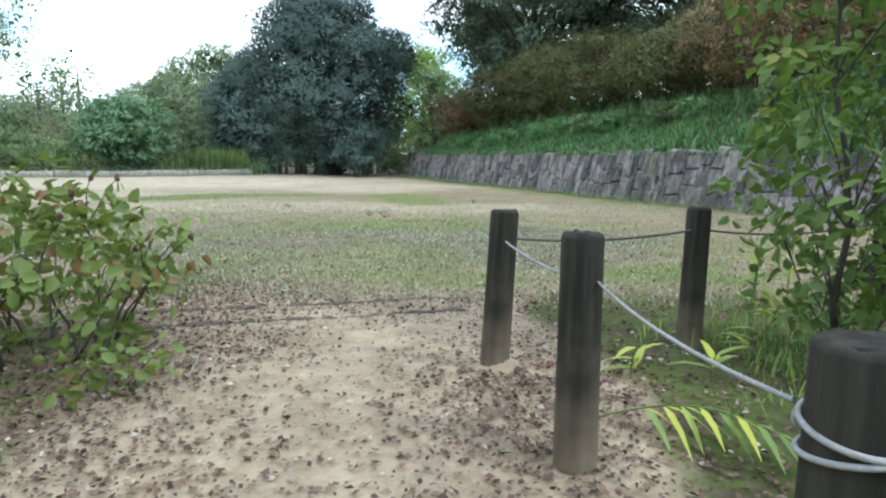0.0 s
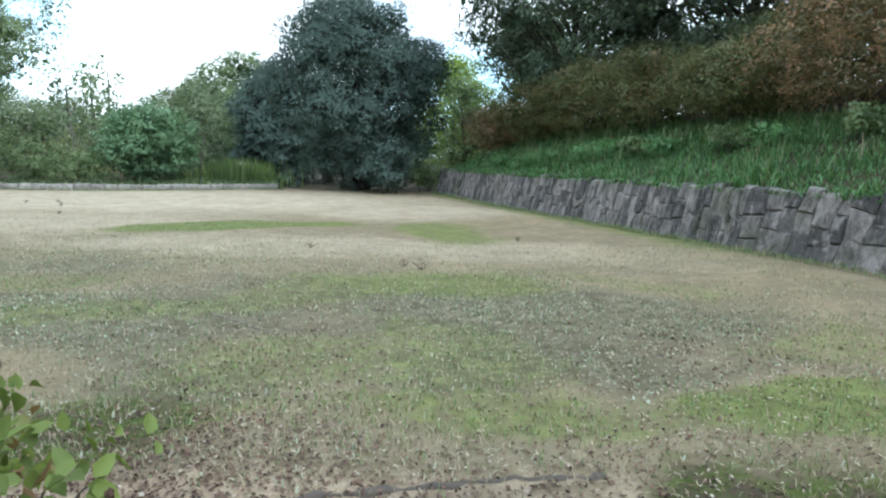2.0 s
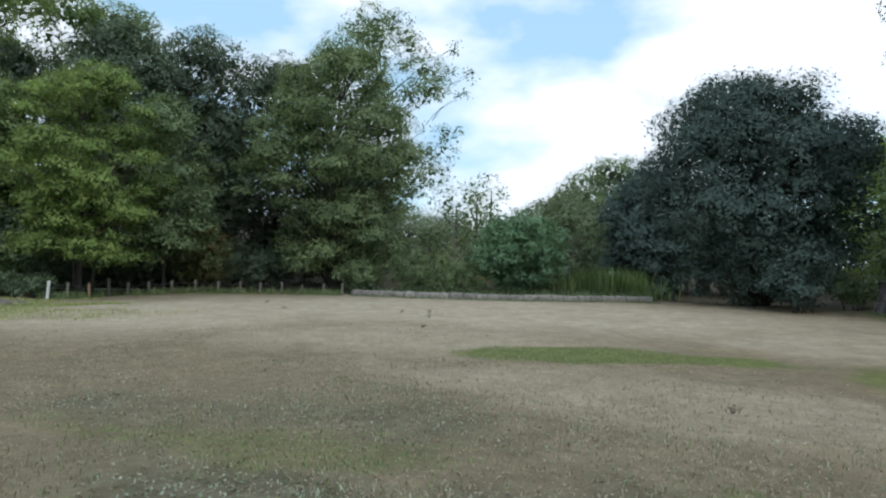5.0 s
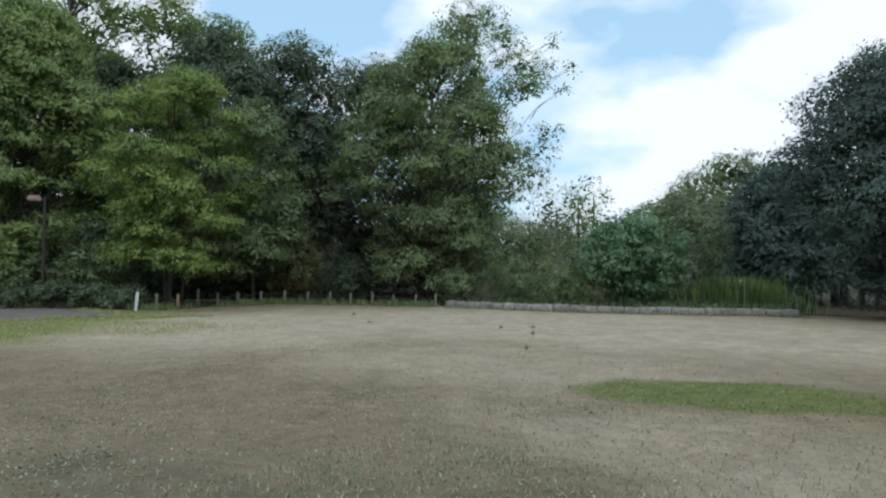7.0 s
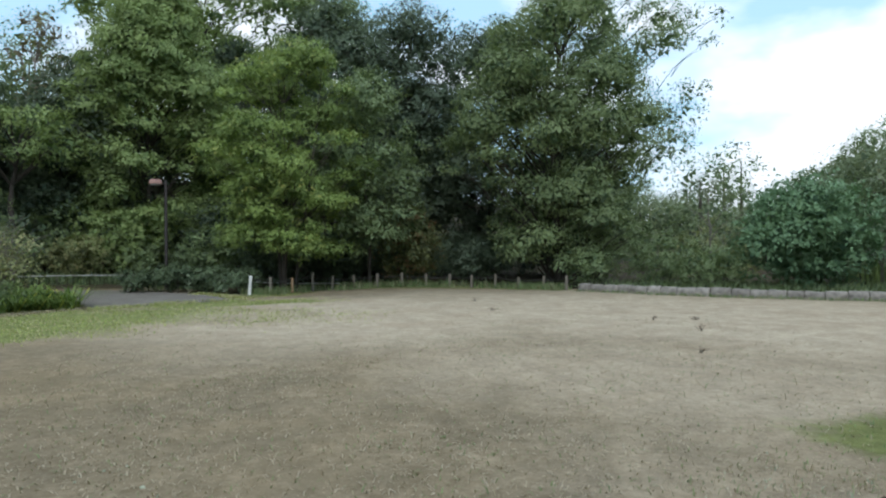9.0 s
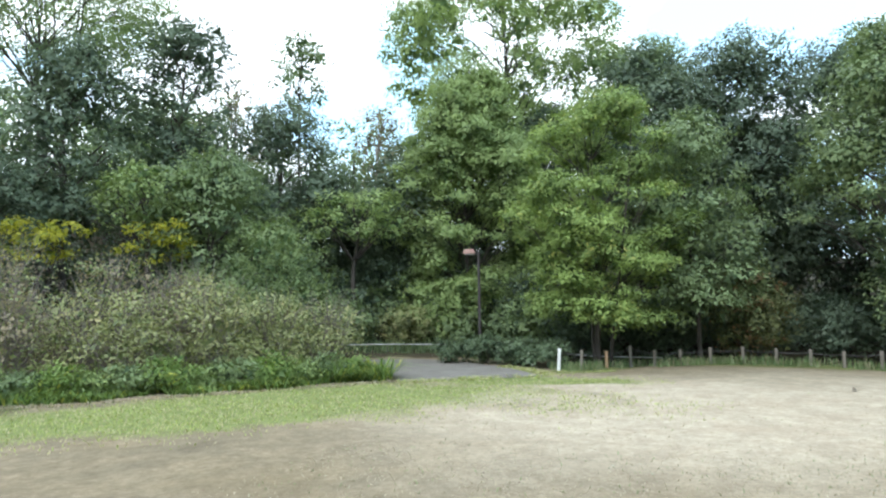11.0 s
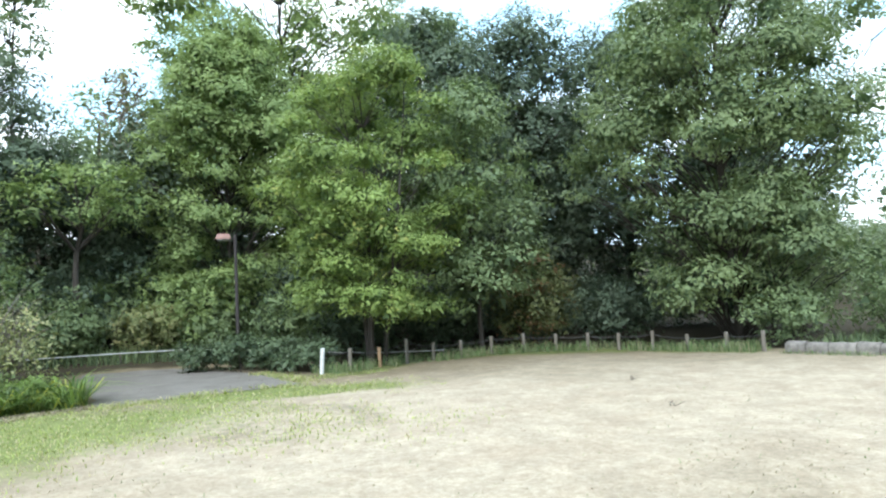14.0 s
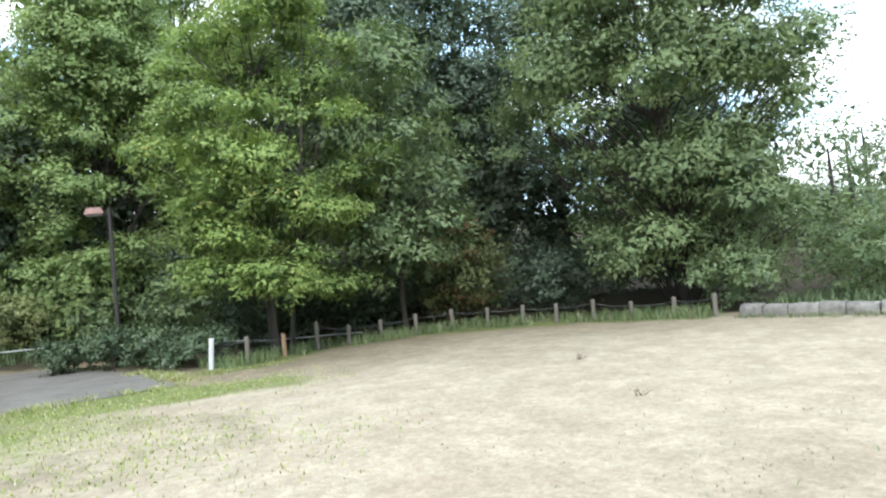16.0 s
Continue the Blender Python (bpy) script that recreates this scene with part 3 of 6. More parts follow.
def growth(px, py):
    """What grows where: shares of pale straw, green turf, clover, bare soil, moss and woodland floor."""
    qx, qy = px, py
    px = px + 0.55 * wave(px, py, 0.9) + 0.22 * wave(px, py, 2.6)
    py = py + 0.45 * wave(py, px, 1.0) + 0.2 * wave(py, px, 2.9)
    wall_d, bed_d = side_of(qx, qy, WALL), side_of(qx, qy, BED)
    pale = np.maximum(blob(px, py, -12.0, 23.0, 13, 7.0, 10), blob(px, py, -18.5, 16.5, 7.0, 6.5, 40))
    pale = np.maximum(pale, np.maximum(0.56 * blob(px, py, -2.6, 12.6, 6.4, 1.7, -3), 0.7 * blob(px, py, -9.5, 15.6, 4.6, 2.6, 20)))
    pale = np.maximum(pale, 0.75 * blob(px, py, -2.0, 20.5, 4.0, 3.0, 10))
    green = blob(px, py, -4.7, 15.7, 3.0, 1.1, 18)
    green = np.maximum(green, 0.66 * blob(px, py, -0.4, 15.4, 1.5, 3.0, 12))
    green = np.maximum(green, 0.6 * smooth(wall_d, -1.6, -0.4) * smooth(py, 9, 14) * (1 - smooth(py, 30, 32)))
    green = np.maximum(green, 0.75 * (1 - smooth(np.abs(side_of(px, py, FENCE)), 0.3, 1.3)) * smooth(py, 15.5, 17))
    green = np.maximum(green, 0.6 * blob(px, py, 0.0, 5.35, 3.4, 0.62, 6) * (0.45 + 0.55 * smooth(wave(px, py * 1.5, 1.8), -0.4, 0.5)))
    green = np.maximum(green, 0.8 * blob(px, py, 2.2, 5.75, 1.6, 0.55, 0))
    green = np.maximum(green, 0.62 * blob(px, py, -0.9, 9.3, 1.9, 1.0, 0))
    green = np.maximum(green, 0.3 * blob(px, py, -19.6, 14.2, 2.6, 1.5, 55))
    verge = np.maximum(0.9 * blob(px, py, -20.7, 8.6, 3.1, 7.2, 24), 0.5 * blob(px, py, -21.9, 13.2, 2.4, 1.6, 60))
    verge = np.maximum(verge, 0.8 * blob(px, py, -24.0, 15.4, 3.2, 1.5, 75))
    clover = np.maximum(blob(px, py, -1.5, 7.6, 5.5, 2.5, 0), 0.55 * blob(px, py, -6.5, 9.5, 4.0, 2.2, 25))
    clover = np.maximum(clover, 0.42 * blob(px, py, -20.6, 14.2, 3.0, 1.8, 55))
    clover = np.maximum(clover, 0.7 * blob(px, py, -18.8, 4.2, 1.6, 2.4, 15))
    lawn = blob(px, py, -1.5, 8.0, 9.0, 3.6, 0)
    clover = clover * (0.45 + 0.4 * smooth(wave(px * 0.8 + 1.0, py * 1.5, 0.9), -0.5, 0.5) + 0.3 * smooth(wave(px + 2.0, py * 1.3, 2.3), -0.6, 0.6))
    green = np.maximum(green, 0.5 * lawn * smooth(wave(px * 0.8 - 2.0, py * 1.4 + 1.0, 1.0), -0.3, 0.7))
    px, py = px * 0.35 + qx * 0.65, py * 0.35 + qy * 0.65
    soil = (1 - smooth(py, 3.9, 4.9)) * smooth(px, -6, -4.5) * (1 - smooth(px, 1.0, 2.0))
    soil = np.maximum(soil, 0.85 * blob(px, py, -20.4, 1.6, 1.2, 2.6, 8))
    soil = np.maximum(soil, 0.85 * smooth(bed_d, -0.3, 0.05) * (1 - smooth(bed_d, 0.25, 0.6)) * (1 - smooth(py, 7.5, 10)))
    moss = (1 - smooth(py, 4.2, 5.4)) * smooth(px, 0.5, 0.85)
    moss = np.maximum(moss, 0.62 * (1 - smooth(py, 3.6, 4.4)) * (1 - smooth(px, -1.65, -1.05)))
    moss = np.maximum(moss, 0.8 * blob(px, py, -2.5, 4.9, 1.2, 0.8, 15))
    edge = side_of(px, py, [(-25.5, 15.0)] + FENCE + [(-20.0, 27.2), (-16.1, 28.1), (-8.5, 31.7), (-5.0, 33.4), (-1.0, 33.6)])
    wood = smooth(-edge, 0.3, 1.2) * smooth(py, 15.5, 17)
    wood = np.maximum(wood, smooth(-px, 25.2, 26) * (1 - smooth(py, 9.5, 11.0)))
    wood = np.maximum(wood, smooth(-px, 33.3, 34.2))
    wood = np.maximum(wood, smooth(-(px + 0.14 * (py - 1.7)), 22.2, 22.9) * (1 - smooth(py, 6, 9)))
    wood = np.maximum(wood, smooth(py, 33.2, 34.5))
    wood = np.maximum(wood, smooth(wall_d, 0.1, 0.5))
    return dict(pale=pale, green=green, verge=verge, clover=clover, soil=soil, moss=moss, wood=wood)


def spaced(lo, a, b, hi, step):
    """Coordinates: even between a and b, then wider and wider towards the horizon."""
    mid = list(np.arange(a, b + 1e-6, step))
    s, v = step, a
    while v > lo:
        s *= 1.3
        v -= s
        mid.insert(0, max(v, lo))
    s, v = step, b
    while v < hi:
        s *= 1.3
        v += s
        mid.append(min(v, hi))
    return np.array(mid)


def build_ground():
    xs, ys = spaced(-900, -38, 12, 900, 0.22), spaced(-900, -5, 37, 900, 0.22)
    X, Y = np.meshgrid(xs, ys, indexing="ij")
    fade = 1 - smooth(np.hypot(X + 10, Y - 15), 60, 200)
    Z = height_at(X, Y) * fade
    n, m = X.shape
    v = np.stack([X, Y, Z], -1).reshape(-1, 3)
    i, j = np.meshgrid(np.arange(n - 1), np.arange(m - 1), indexing="ij")
    a = (i * m + j).ravel()
    f = np.stack([a, a + m, a + m + 1, a + 1], 1)
    me = mesh_from("ground", v, f, GROUND, smooth=True)
    for key, val in growth(X.ravel(), Y.ravel()).items():
        me.attributes.new(key, 'FLOAT', 'POINT').data.foreach_set("value", val.astype(np.float32))
    tagged(new("ground", me), "mown field of dry straw-coloured grass with green patches and bare soil", "ground", kind="structure")


build_ground()


def strip(name, left, right, lift, mat):
    """A flat ribbon between two lines, laid just over the ground."""
    rows = []
    for (a, b) in zip(left, right):
        for k in range(9):
            t = k / 8
            x, y = a[0] + (b[0] - a[0]) * t, a[1] + (b[1] - a[1]) * t
            rows.append((x, y, H(x, y) + lift))
    v = np.array(rows)
    n = len(left)
    f = [(i * 9 + k, i * 9 + k + 1, (i + 1) * 9 + k + 1, (i + 1) * 9 + k) for i in range(n - 1) for k in range(8)]
    return mesh_from(name, v, f, mat, smooth=True)


def build_path():
    """The asphalt path that leaves the field between the bed and the hedge."""
    n = 26
    left, right = [], []
    for i in range(n):
        t = i / (n - 1)
        wob = 0.16 * math.sin(i * 2.1) + 0.1 * math.sin(i * 5.3)
        left.append((-24.5 - 9.2 * t + wob * (1 - t), 11.75 - 0.9 * t + wob * 0.4))
        right.append((-24.9 - 8.8 * t + wob, 15.9 - 1.7 * t * t - 0.6 * t + wob * 0.3))
    tagged(new("path", strip("path", left, right, 0.014, ASPHALT)), "grey asphalt path leaving the field past a hedge", "path", kind="structure")


build_path()


# ---- the retaining wall ----
def along(line, step):
    """Points and right-hand normals every step metres of a polyline."""
    out, acc = [], 0.0
    for (x0, y0), (x1, y1) in zip(line, line[1:]):
        L = math.hypot(x1 - x0, y1 - y0)
        ux, uy = (x1 - x0) / L, (y1 - y0) / L
        s = acc
        while s < L:
            out.append((x0 + ux * s, y0 + uy * s, uy, -ux))
            s += step
        acc = s - L
    return out


WALL_TOP, BATTER = 1.1, 0.24


def build_wall():
    wall_line = Line(WALL)
    body = []
    for x, y, nx, ny in along(WALL, 0.5):
        z = H(x - nx * 0.2, y - ny * 0.2)
        body.append([(x + nx * 0.16, y + ny * 0.16, z - 0.3), (x + nx * (0.13 + BATTER), y + ny * (0.13 + BATTER), z + WALL_TOP - 0.06),
                     (x + nx * 0.7, y + ny * 0.7, z + WALL_TOP - 0.04), (x + nx * 0.7, y + ny * 0.7, z - 0.3)])
    v = np.array(body).reshape(-1, 3)
    f = [(i * 4 + k, i * 4 + (k + 1) % 4, (i + 1) * 4 + (k + 1) % 4, (i + 1) * 4 + k) for i in range(len(body) - 1) for k in range(4)]
    core = simple("wall_core", (0.035, 0.032, 0.028), (0.08, 0.075, 0.062), 12, 0.95)
    wall = tagged(new("retaining_wall", mesh_from("retaining_wall", v, f, core)),
                  "low retaining wall of rough grey split stones, mossy in places", "wall", kind="structure")
    rng = np.random.default_rng(5)

    def spot(s, h, out):
        x, y, nx, ny = wall_line.at(s)
        inn = BATTER * h / WALL_TOP + 0.13 - out
        return (x + nx * inn, y + ny * inn, H(x - nx * 0.2, y - ny * 0.2) + h)

    start, end = 6.2, wall_line.total - 12.0

    def stone(corners, proud):
        bm = bmesh.new()
        rim, face = [], []
        cs, ch = sum(c[0] for c in corners) / len(corners), sum(c[1] for c in corners) / len(corners)
        back = []
        for s, h in corners:
            back.append(bm.verts.new(spot(s, h, -0.1)))
            rim.append(bm.verts.new(spot(s, h, 0.042)))
            k = rng.uniform(0.78, 0.9)
            face.append(bm.verts.new(spot(cs + (s - cs) * k, ch + (h - ch) * k, proud + rng.uniform(-0.018, 0.018))))
        mid = bm.verts.new(spot(cs + rng.normal() * 0.04, ch + rng.normal() * 0.03, proud + rng.uniform(-0.015, 0.02)))
        n = len(corners)
        for i in range(n):
            j = (i + 1) % n
            bm.faces.new((back[i], back[j], rim[j], rim[i]))
            bm.faces.new((rim[i], rim[j], face[j], face[i]))
            bm.faces.new((face[i], face[j], mid))
        bmesh.ops.recalc_face_normals(bm, faces=bm.faces)
        part("stone", bm, STONE, wall)

    gap = 0.004
    joints, q = [], start
    while q < end:
        joints.append((q, rng.normal(-0.05, 0.07), rng.uniform(0, 6.28), rng.uniform(0.01, 0.045)))
        q += rng.uniform(0.17, 0.46) if q < 20 else rng.uniform(0.13, 0.34)

    def edge(i, h):
        q, lean, phase, wob = joints[i]
        return q + lean * (h - 0.55) + wob * math.sin(h * 6.5 + phase)

    for i in range(len(joints) - 1):
        wide = joints[i + 1][0] - joints[i][0]
        cuts = [(-0.12, -0.12)]
        h = rng.uniform(0.2, 0.62)
        while h < WALL_TOP - 0.2:
            cuts.append((h + rng.normal() * 0.035, h + rng.normal() * 0.035))
            h += rng.uniform(0.26, 0.62) + 0.4 * max(0.0, 0.22 - wide)
        crown = 1.1 + rng.normal() * 0.03
        cuts.append((crown + rng.normal() * 0.02, crown + rng.normal() * 0.02))
        for (l0, r0), (l1, r1) in zip(cuts, cuts[1:]):
            lm, rm = (l0 + l1) / 2, (r0 + r1) / 2
            k = rng.uniform(0.35, 0.65)
            low_s, top_s = edge(i, l0) * (1 - k) + edge(i + 1, r0) * k, edge(i, l1) * (1 - k) + edge(i + 1, r1) * k
            stone([(edge(i, l0) + gap, l0 + gap), (low_s, (l0 + r0) / 2 + gap), (edge(i + 1, r0) - gap, r0 + gap), (edge(i + 1, rm) - gap, rm),
                   (edge(i + 1, r1) - gap, r1 - gap), (top_s, (l1 + r1) / 2 - gap), (edge(i, l1) + gap, l1 - gap), (edge(i, lm) + gap, lm)], rng.uniform(0.045, 0.1))


# ---- posts, ropes, steps at the entrance ----
def post_mesh(h, r, seed, taper=0.0, chamfer=0.014, sides=32):
    rng = np.random.default_rng(seed)
    zs = [-0.25, 0.0, h * 0.25, h * 0.5, h * 0.75, h - chamfer, h - chamfer * 0.3, h]
    rr = [r * (1 + taper)] * 2 + [r * (1 + taper * 0.7), r * (1 + taper * 0.4), r * (1 + taper * 0.15), r, r - chamfer * 0.3, r - chamfer]
    bm = bmesh.new()
    rings = []
    groove = [1 + rng.normal() * 0.007 + 0.012 * math.sin(k * 0.6 + seed) for k in range(sides)]
    for z, q in zip(zs, rr):
        rings.append([bm.verts.new((math.cos(2 * math.pi * i / sides) * q * groove[i], math.sin(2 * math.pi * i / sides) * q * groove[i],
                                    z + (rng.normal() * 0.003 if z == h else 0))) for i in range(sides)])
    for a, b in zip(rings, rings[1:]):
        for i in range(sides):
            bm.faces.new((a[i], a[(i + 1) % sides], b[(i + 1) % sides], b[i]))
    bm.faces.new(rings[-1])
    bm.faces.new(rings[0][::-1])
    for f in bm.faces:
        f.smooth = len(f.verts) == 4
    return bm


def entrance_post(x, y, top, r, seed, lean=(0, 0), heap=False):
    z = H(x, y)
    t = thing("fence_post", x, y, z, "dark weathered round wooden post with earth heaped at its foot" if heap else "dark weathered round wooden post, browner towards its foot",
              "post", "rope fence posts at the entrance")
    part("shaft", post_mesh(top - z, r, seed, 0.08), POST_DARK, t)
    if heap:
        bm = bmesh.new()
        rng = np.random.default_rng(seed)
        rows = []
        for q, w in ((0.2, -0.06), (0.14, -0.008), (0.085, 0.014), (0.04, 0.034), (0.002, 0.055)):
            ring = []
            for i in range(24):
                a = i * math.pi / 12
                side = 0.3 + 0.7 * (0.5 + 0.5 * math.cos(a + 0.3)) ** 1.3
                d = r + q * side * rng.uniform(0.9, 1.12)
                ring.append(bm.verts.new((math.cos(a) * d, math.sin(a) * d, (w * side if w > 0 else w) + rng.normal() * 0.003)))
            rows.append(ring)
        for a, b in zip(rows, rows[1:]):
            for i in range(24):
                bm.faces.new((a[i], a[(i + 1) % 24], b[(i + 1) % 24], b[i])).smooth = True
        part("earth_mound", bm, EARTH, t, "sandy earth heaped round the foot")
    t.rotation_euler = (lean[0], lean[1], 0)
    return t


entrance_post(0.30, 2.80, 0.79, 0.062, 1, (0.0, 0.05), True)
entrance_post(0.46, 1.88, 0.80, 0.064, 2)
entrance_post(1.35, 3.18, 0.77, 0.060, 3, (0.0, 0.02))
entrance_post(0.58, 0.80, 0.79, 0.068, 4)
entrance_post(2.75, 3.75, 0.76, 0.060, 5)


def rope(name, label, a, b, sag, r, mat, twist=True):
    n = 34
    p = [(a[0] + (b[0] - a[0]) * k / n, a[1] + (b[1] - a[1]) * k / n, a[2] + (b[2] - a[2]) * k / n - sag * 4 * k / n * (1 - k / n)) for k in range(n + 1)]
    if not twist:
        v, f = tube(p, [r] * len(p), 6)
    else:
        pieces = []
        L = math.dist(a, b)
        q = np.array([np.interp(np.linspace(0, n, 160), range(n + 1), [w[i] for w in p]) for i in range(3)]).T
        tang = unit(np.gradient(q, axis=0))
        s1 = unit(np.cross(tang, (0, 0, 1.0)))
        s2 = np.cross(tang, s1)
        ph = np.linspace(0, L / 0.05 * 2 * math.pi, 160)[:, None]
        for k in range(3):
            o = ph + k * 2 * math.pi / 3
            pieces.append(tube(q + (np.cos(o) * s1 + np.sin(o) * s2) * r * 0.5, [r * 0.58] * 160, 5))
        v, f = joined(pieces)
    ob = new(name, mesh_from(name, v, f, mat, smooth=True))
    return tagged(ob, label, "rope", "ropes of the entrance fence")


rope("white_rope", "thin white twisted rope strung between wooden posts", (0.33, 2.77, 0.66), (0.50, 1.84, 0.66), 0.03, 0.0046, ROPE)
rope("white_rope", "thin white twisted rope strung between wooden posts", (0.50, 1.84, 0.66), (0.53, 0.87, 0.68), 0.028, 0.0046, ROPE)
rope("dark_rope", "thin dark rope strung between weathered posts", (0.33, 2.84, 0.66), (1.33, 3.15, 0.66), 0.03, 0.006, WIRE, False)
rope("dark_rope", "thin dark rope strung between weathered posts", (1.37, 3.18, 0.66), (2.73, 3.73, 0.65), 0.05, 0.006, WIRE, False)


def rope_coil(x, y, z, r):
    pieces = []
    for k in range(2):
        t = np.linspace(0, 2 * math.pi, 40)
        pieces.append(tube(np.stack([x + np.cos(t) * (r + 0.006), y + np.sin(t) * (r + 0.006), z - 0.03 * k + 0.014 * np.sin(t + k * 2.4)], 1), [0.0049] * 40, 6))
    t = np.linspace(0, 2 * math.pi, 16)
    pieces.append(tube(np.stack([x - 0.045 + 0.008 * np.cos(t), np.full(16, y + r * 0.86), z - 0.01 + 0.013 * np.sin(t)], 1), [0.0065] * 16, 6))
    v, f = joined(pieces)
    tagged(new("rope_coil", mesh_from("rope_coil", v, f, ROPE, smooth=True)), "white rope wound twice and knotted round a post", "rope", "ropes of the entrance fence")


rope_coil(0.58, 0.80, 0.67, 0.068)


def step_log(a, b, r, seed):
    rng = np.random.default_rng(seed)
    n = 34
    p = []
    for k in range(n + 1):
        t = k / n
        x, y = a[0] + (b[0] - a[0]) * t, a[1] + (b[1] - a[1]) * t + 0.05 * math.sin(t * 3.1) + rng.normal() * 0.014
        p.append((x, y, H(x, y) - r * 0.56 + rng.normal() * 0.006))
    v, f = tube(p, [r * rng.uniform(0.6, 1.1) for _ in p], 10)
    tagged(new("step_log", mesh_from("step_log", v, f, STEP, smooth=True)), "half-buried weathered log edging a shallow earth step", "log step", "log steps")


step_log((-1.75, 3.62), (0.25, 4.12), 0.042, 1)
step_log((-2.1, 3.95), (0.5, 4.6), 0.046, 2)


# ---- far kerb of logs, the boundary fence, lamps, rail ----
def build_kerb():
    line = Line(LOGS)
    t = tagged(new("log_kerb"), "low kerb of pale rounded blocks laid end to end", "kerb", kind="structure")
    rng = np.random.default_rng(8)
    s = 0.0
    while s < line.total - 0.4:
        L = min(rng.uniform(0.42, 0.62), line.total - s)
        x0, y0, nx, ny = line.at(s + 0.006)
        x1, y1, _, _ = line.at(s + L - 0.006)
        h, w = rng.uniform(0.235, 0.275), 0.16
        prof = [(-w, -0.1), (-w, h * 0.55), (-w * 0.8, h * 0.85), (-w * 0.4, h), (w * 0.4, h), (w * 0.8, h * 0.85), (w, h * 0.5), (w, -0.1)]
        bm = bmesh.new()
        rings = []
        for k, q in ((0, 0.93), (0.04, 1), (0.35, 1.02), (0.65, 0.99), (0.96, 1), (1, 0.93)):
            x, y = x0 + (x1 - x0) * k, y0 + (y1 - y0) * k
            rings.append([bm.verts.new((x + nx * o * q, y + ny * o * q, H(x, y) + (z * q if z > 0 else z) + rng.normal() * 0.006)) for o, z in prof])
        for a, b in zip(rings, rings[1:]):
            for i in range(7):
                bm.faces.new((a[i], a[i + 1], b[i + 1], b[i])).smooth = True
        bm.faces.new(rings[0])
        bm.faces.new(rings[-1][::-1])
        bmesh.ops.recalc_face_normals(bm, faces=bm.faces)
        part("kerb_block", bm, KERB, t)
        s += L


build_kerb()


def build_fence():
    rng = np.random.default_rng(3)
    tops = []
    for k, (x, y) in enumerate(FENCE):
        z = H(x, y)
        h = (0.62 if k < 4 else 0.54) + rng.normal() * 0.03
        mat, label = (POST_WHITE, "white-painted round wooden fence post") if k == 0 else (POST_TAN, "fresh tan wooden fence post") if k == 2 else (POST_GREY, "weathered grey round wooden fence post")
        t = thing("fence_post", x, y, z, label, "post", "posts of the field fence")
        part("shaft", post_mesh(h, 0.055, k + 20, 0.02, 0.012, 12), mat, t)
        t.rotation_euler = (rng.normal() * 0.03, rng.normal() * 0.03, 0)
        tops.append((x, y, z + h - 0.1))
    for a, b in zip(tops, tops[1:]):
        ob = rope("fence_rope", "thin grey rope slung between field fence posts", a, b, 0.05, 0.012, WIRE, False)
        ob["group"] = "ropes of the field fence"


build_fence()


def lamp_post(x, y, z, h, turn):
    t = thing("street_lamp", x, y, z, "slim brown lamp post with a reddish box lamp head", "lamp", "lamp posts")
    v, f = tube([(0, 0, -0.3), (0, 0, h * 0.5), (0, 0, h * 0.8), (0, 0, h)], [0.065, 0.06, 0.055, 0.05], 12)
    part("pole", mesh_from("pole", v, f, POLE, smooth=True), None, t)
    v, f = tube([(0, 0, h - 0.16), (0.2, 0, h - 0.12), (0.3, 0, h - 0.1)], [0.025] * 3, 8)
    part("arm", mesh_from("arm", v, f, POLE, smooth=True), None, t)
    bm = bmesh.new()
    bmesh.ops.create_cube(bm, size=1)
    for w in bm.verts:
        k = 1.0 if w.co.z < 0 else 0.72
        w.co = Vector((0.38 + w.co.x * 0.52 * k, w.co.y * 0.34 * k, h - 0.06 + w.co.z * 0.2))
    bmesh.ops.bevel(bm, geom=list(bm.edges), offset=0.02, segments=2, affect='EDGES')
    head = part("lamp_head", bm, LAMP_HEAD, t, "reddish metal lamp head")
    bm = bmesh.new()
    bmesh.ops.create_cube(bm, size=1)
    for w in bm.verts:
        w.co = Vector((0.38 + w.co.x * 0.42, w.co.y * 0.26, h - 0.175 + w.co.z * 0.04))
    bmesh.ops.bevel(bm, geom=list(bm.edges), offset=0.01, segments=1, affect='EDGES')
    part("diffuser", bm, LAMP_GLASS, head, "milky lamp glass")
    t.rotation_euler = (0, 0, radians(turn))
    return t


lamp = lamp_post(-32.6, 15.6, H(-32.6, 15.6), 4.45, -105)
copy_thing(lamp, pose(-14.9, 48.0, H(-14.9, 48.0), 0, 0, 170))


def build_rail():
    t = thing("handrail", -34.6, 12.0, H(-34.6, 12), "low white pipe rail at the edge of the asphalt path", "rail")
    base = H(-34.6, 12)
    pts = [(-0.6, -7.5, 0.47), (-0.45, -5.0, 0.47), (-0.3, -2.5, 0.47), (-0.1, 0.0, 0.47), (0.15, 2.4, 0.46), (1.3, 4.2, 0.4), (3.0, 5.6, 0.32), (4.6, 7.5, 0.2), (5.7, 9.5, 0.18)]
    v, f = tube([(x, y, z - base + H(x - 34.6, y + 12) * 0.5) for x, y, z in pts], [0.022] * len(pts), 10)
    part("rail", mesh_from("rail", v, f, RAIL, smooth=True), None, t)
    for x, y, z in pts:
        z += H(x - 34.6, y + 12) * 0.5 - base
        v, f = tube([(x, y, z - 0.7), (x, y, z - 0.3), (x, y, z - 0.02)], [0.024] * 3, 8)
        part("post", mesh_from("post", v, f, POST_GREY, smooth=True), None, t)


build_rail()


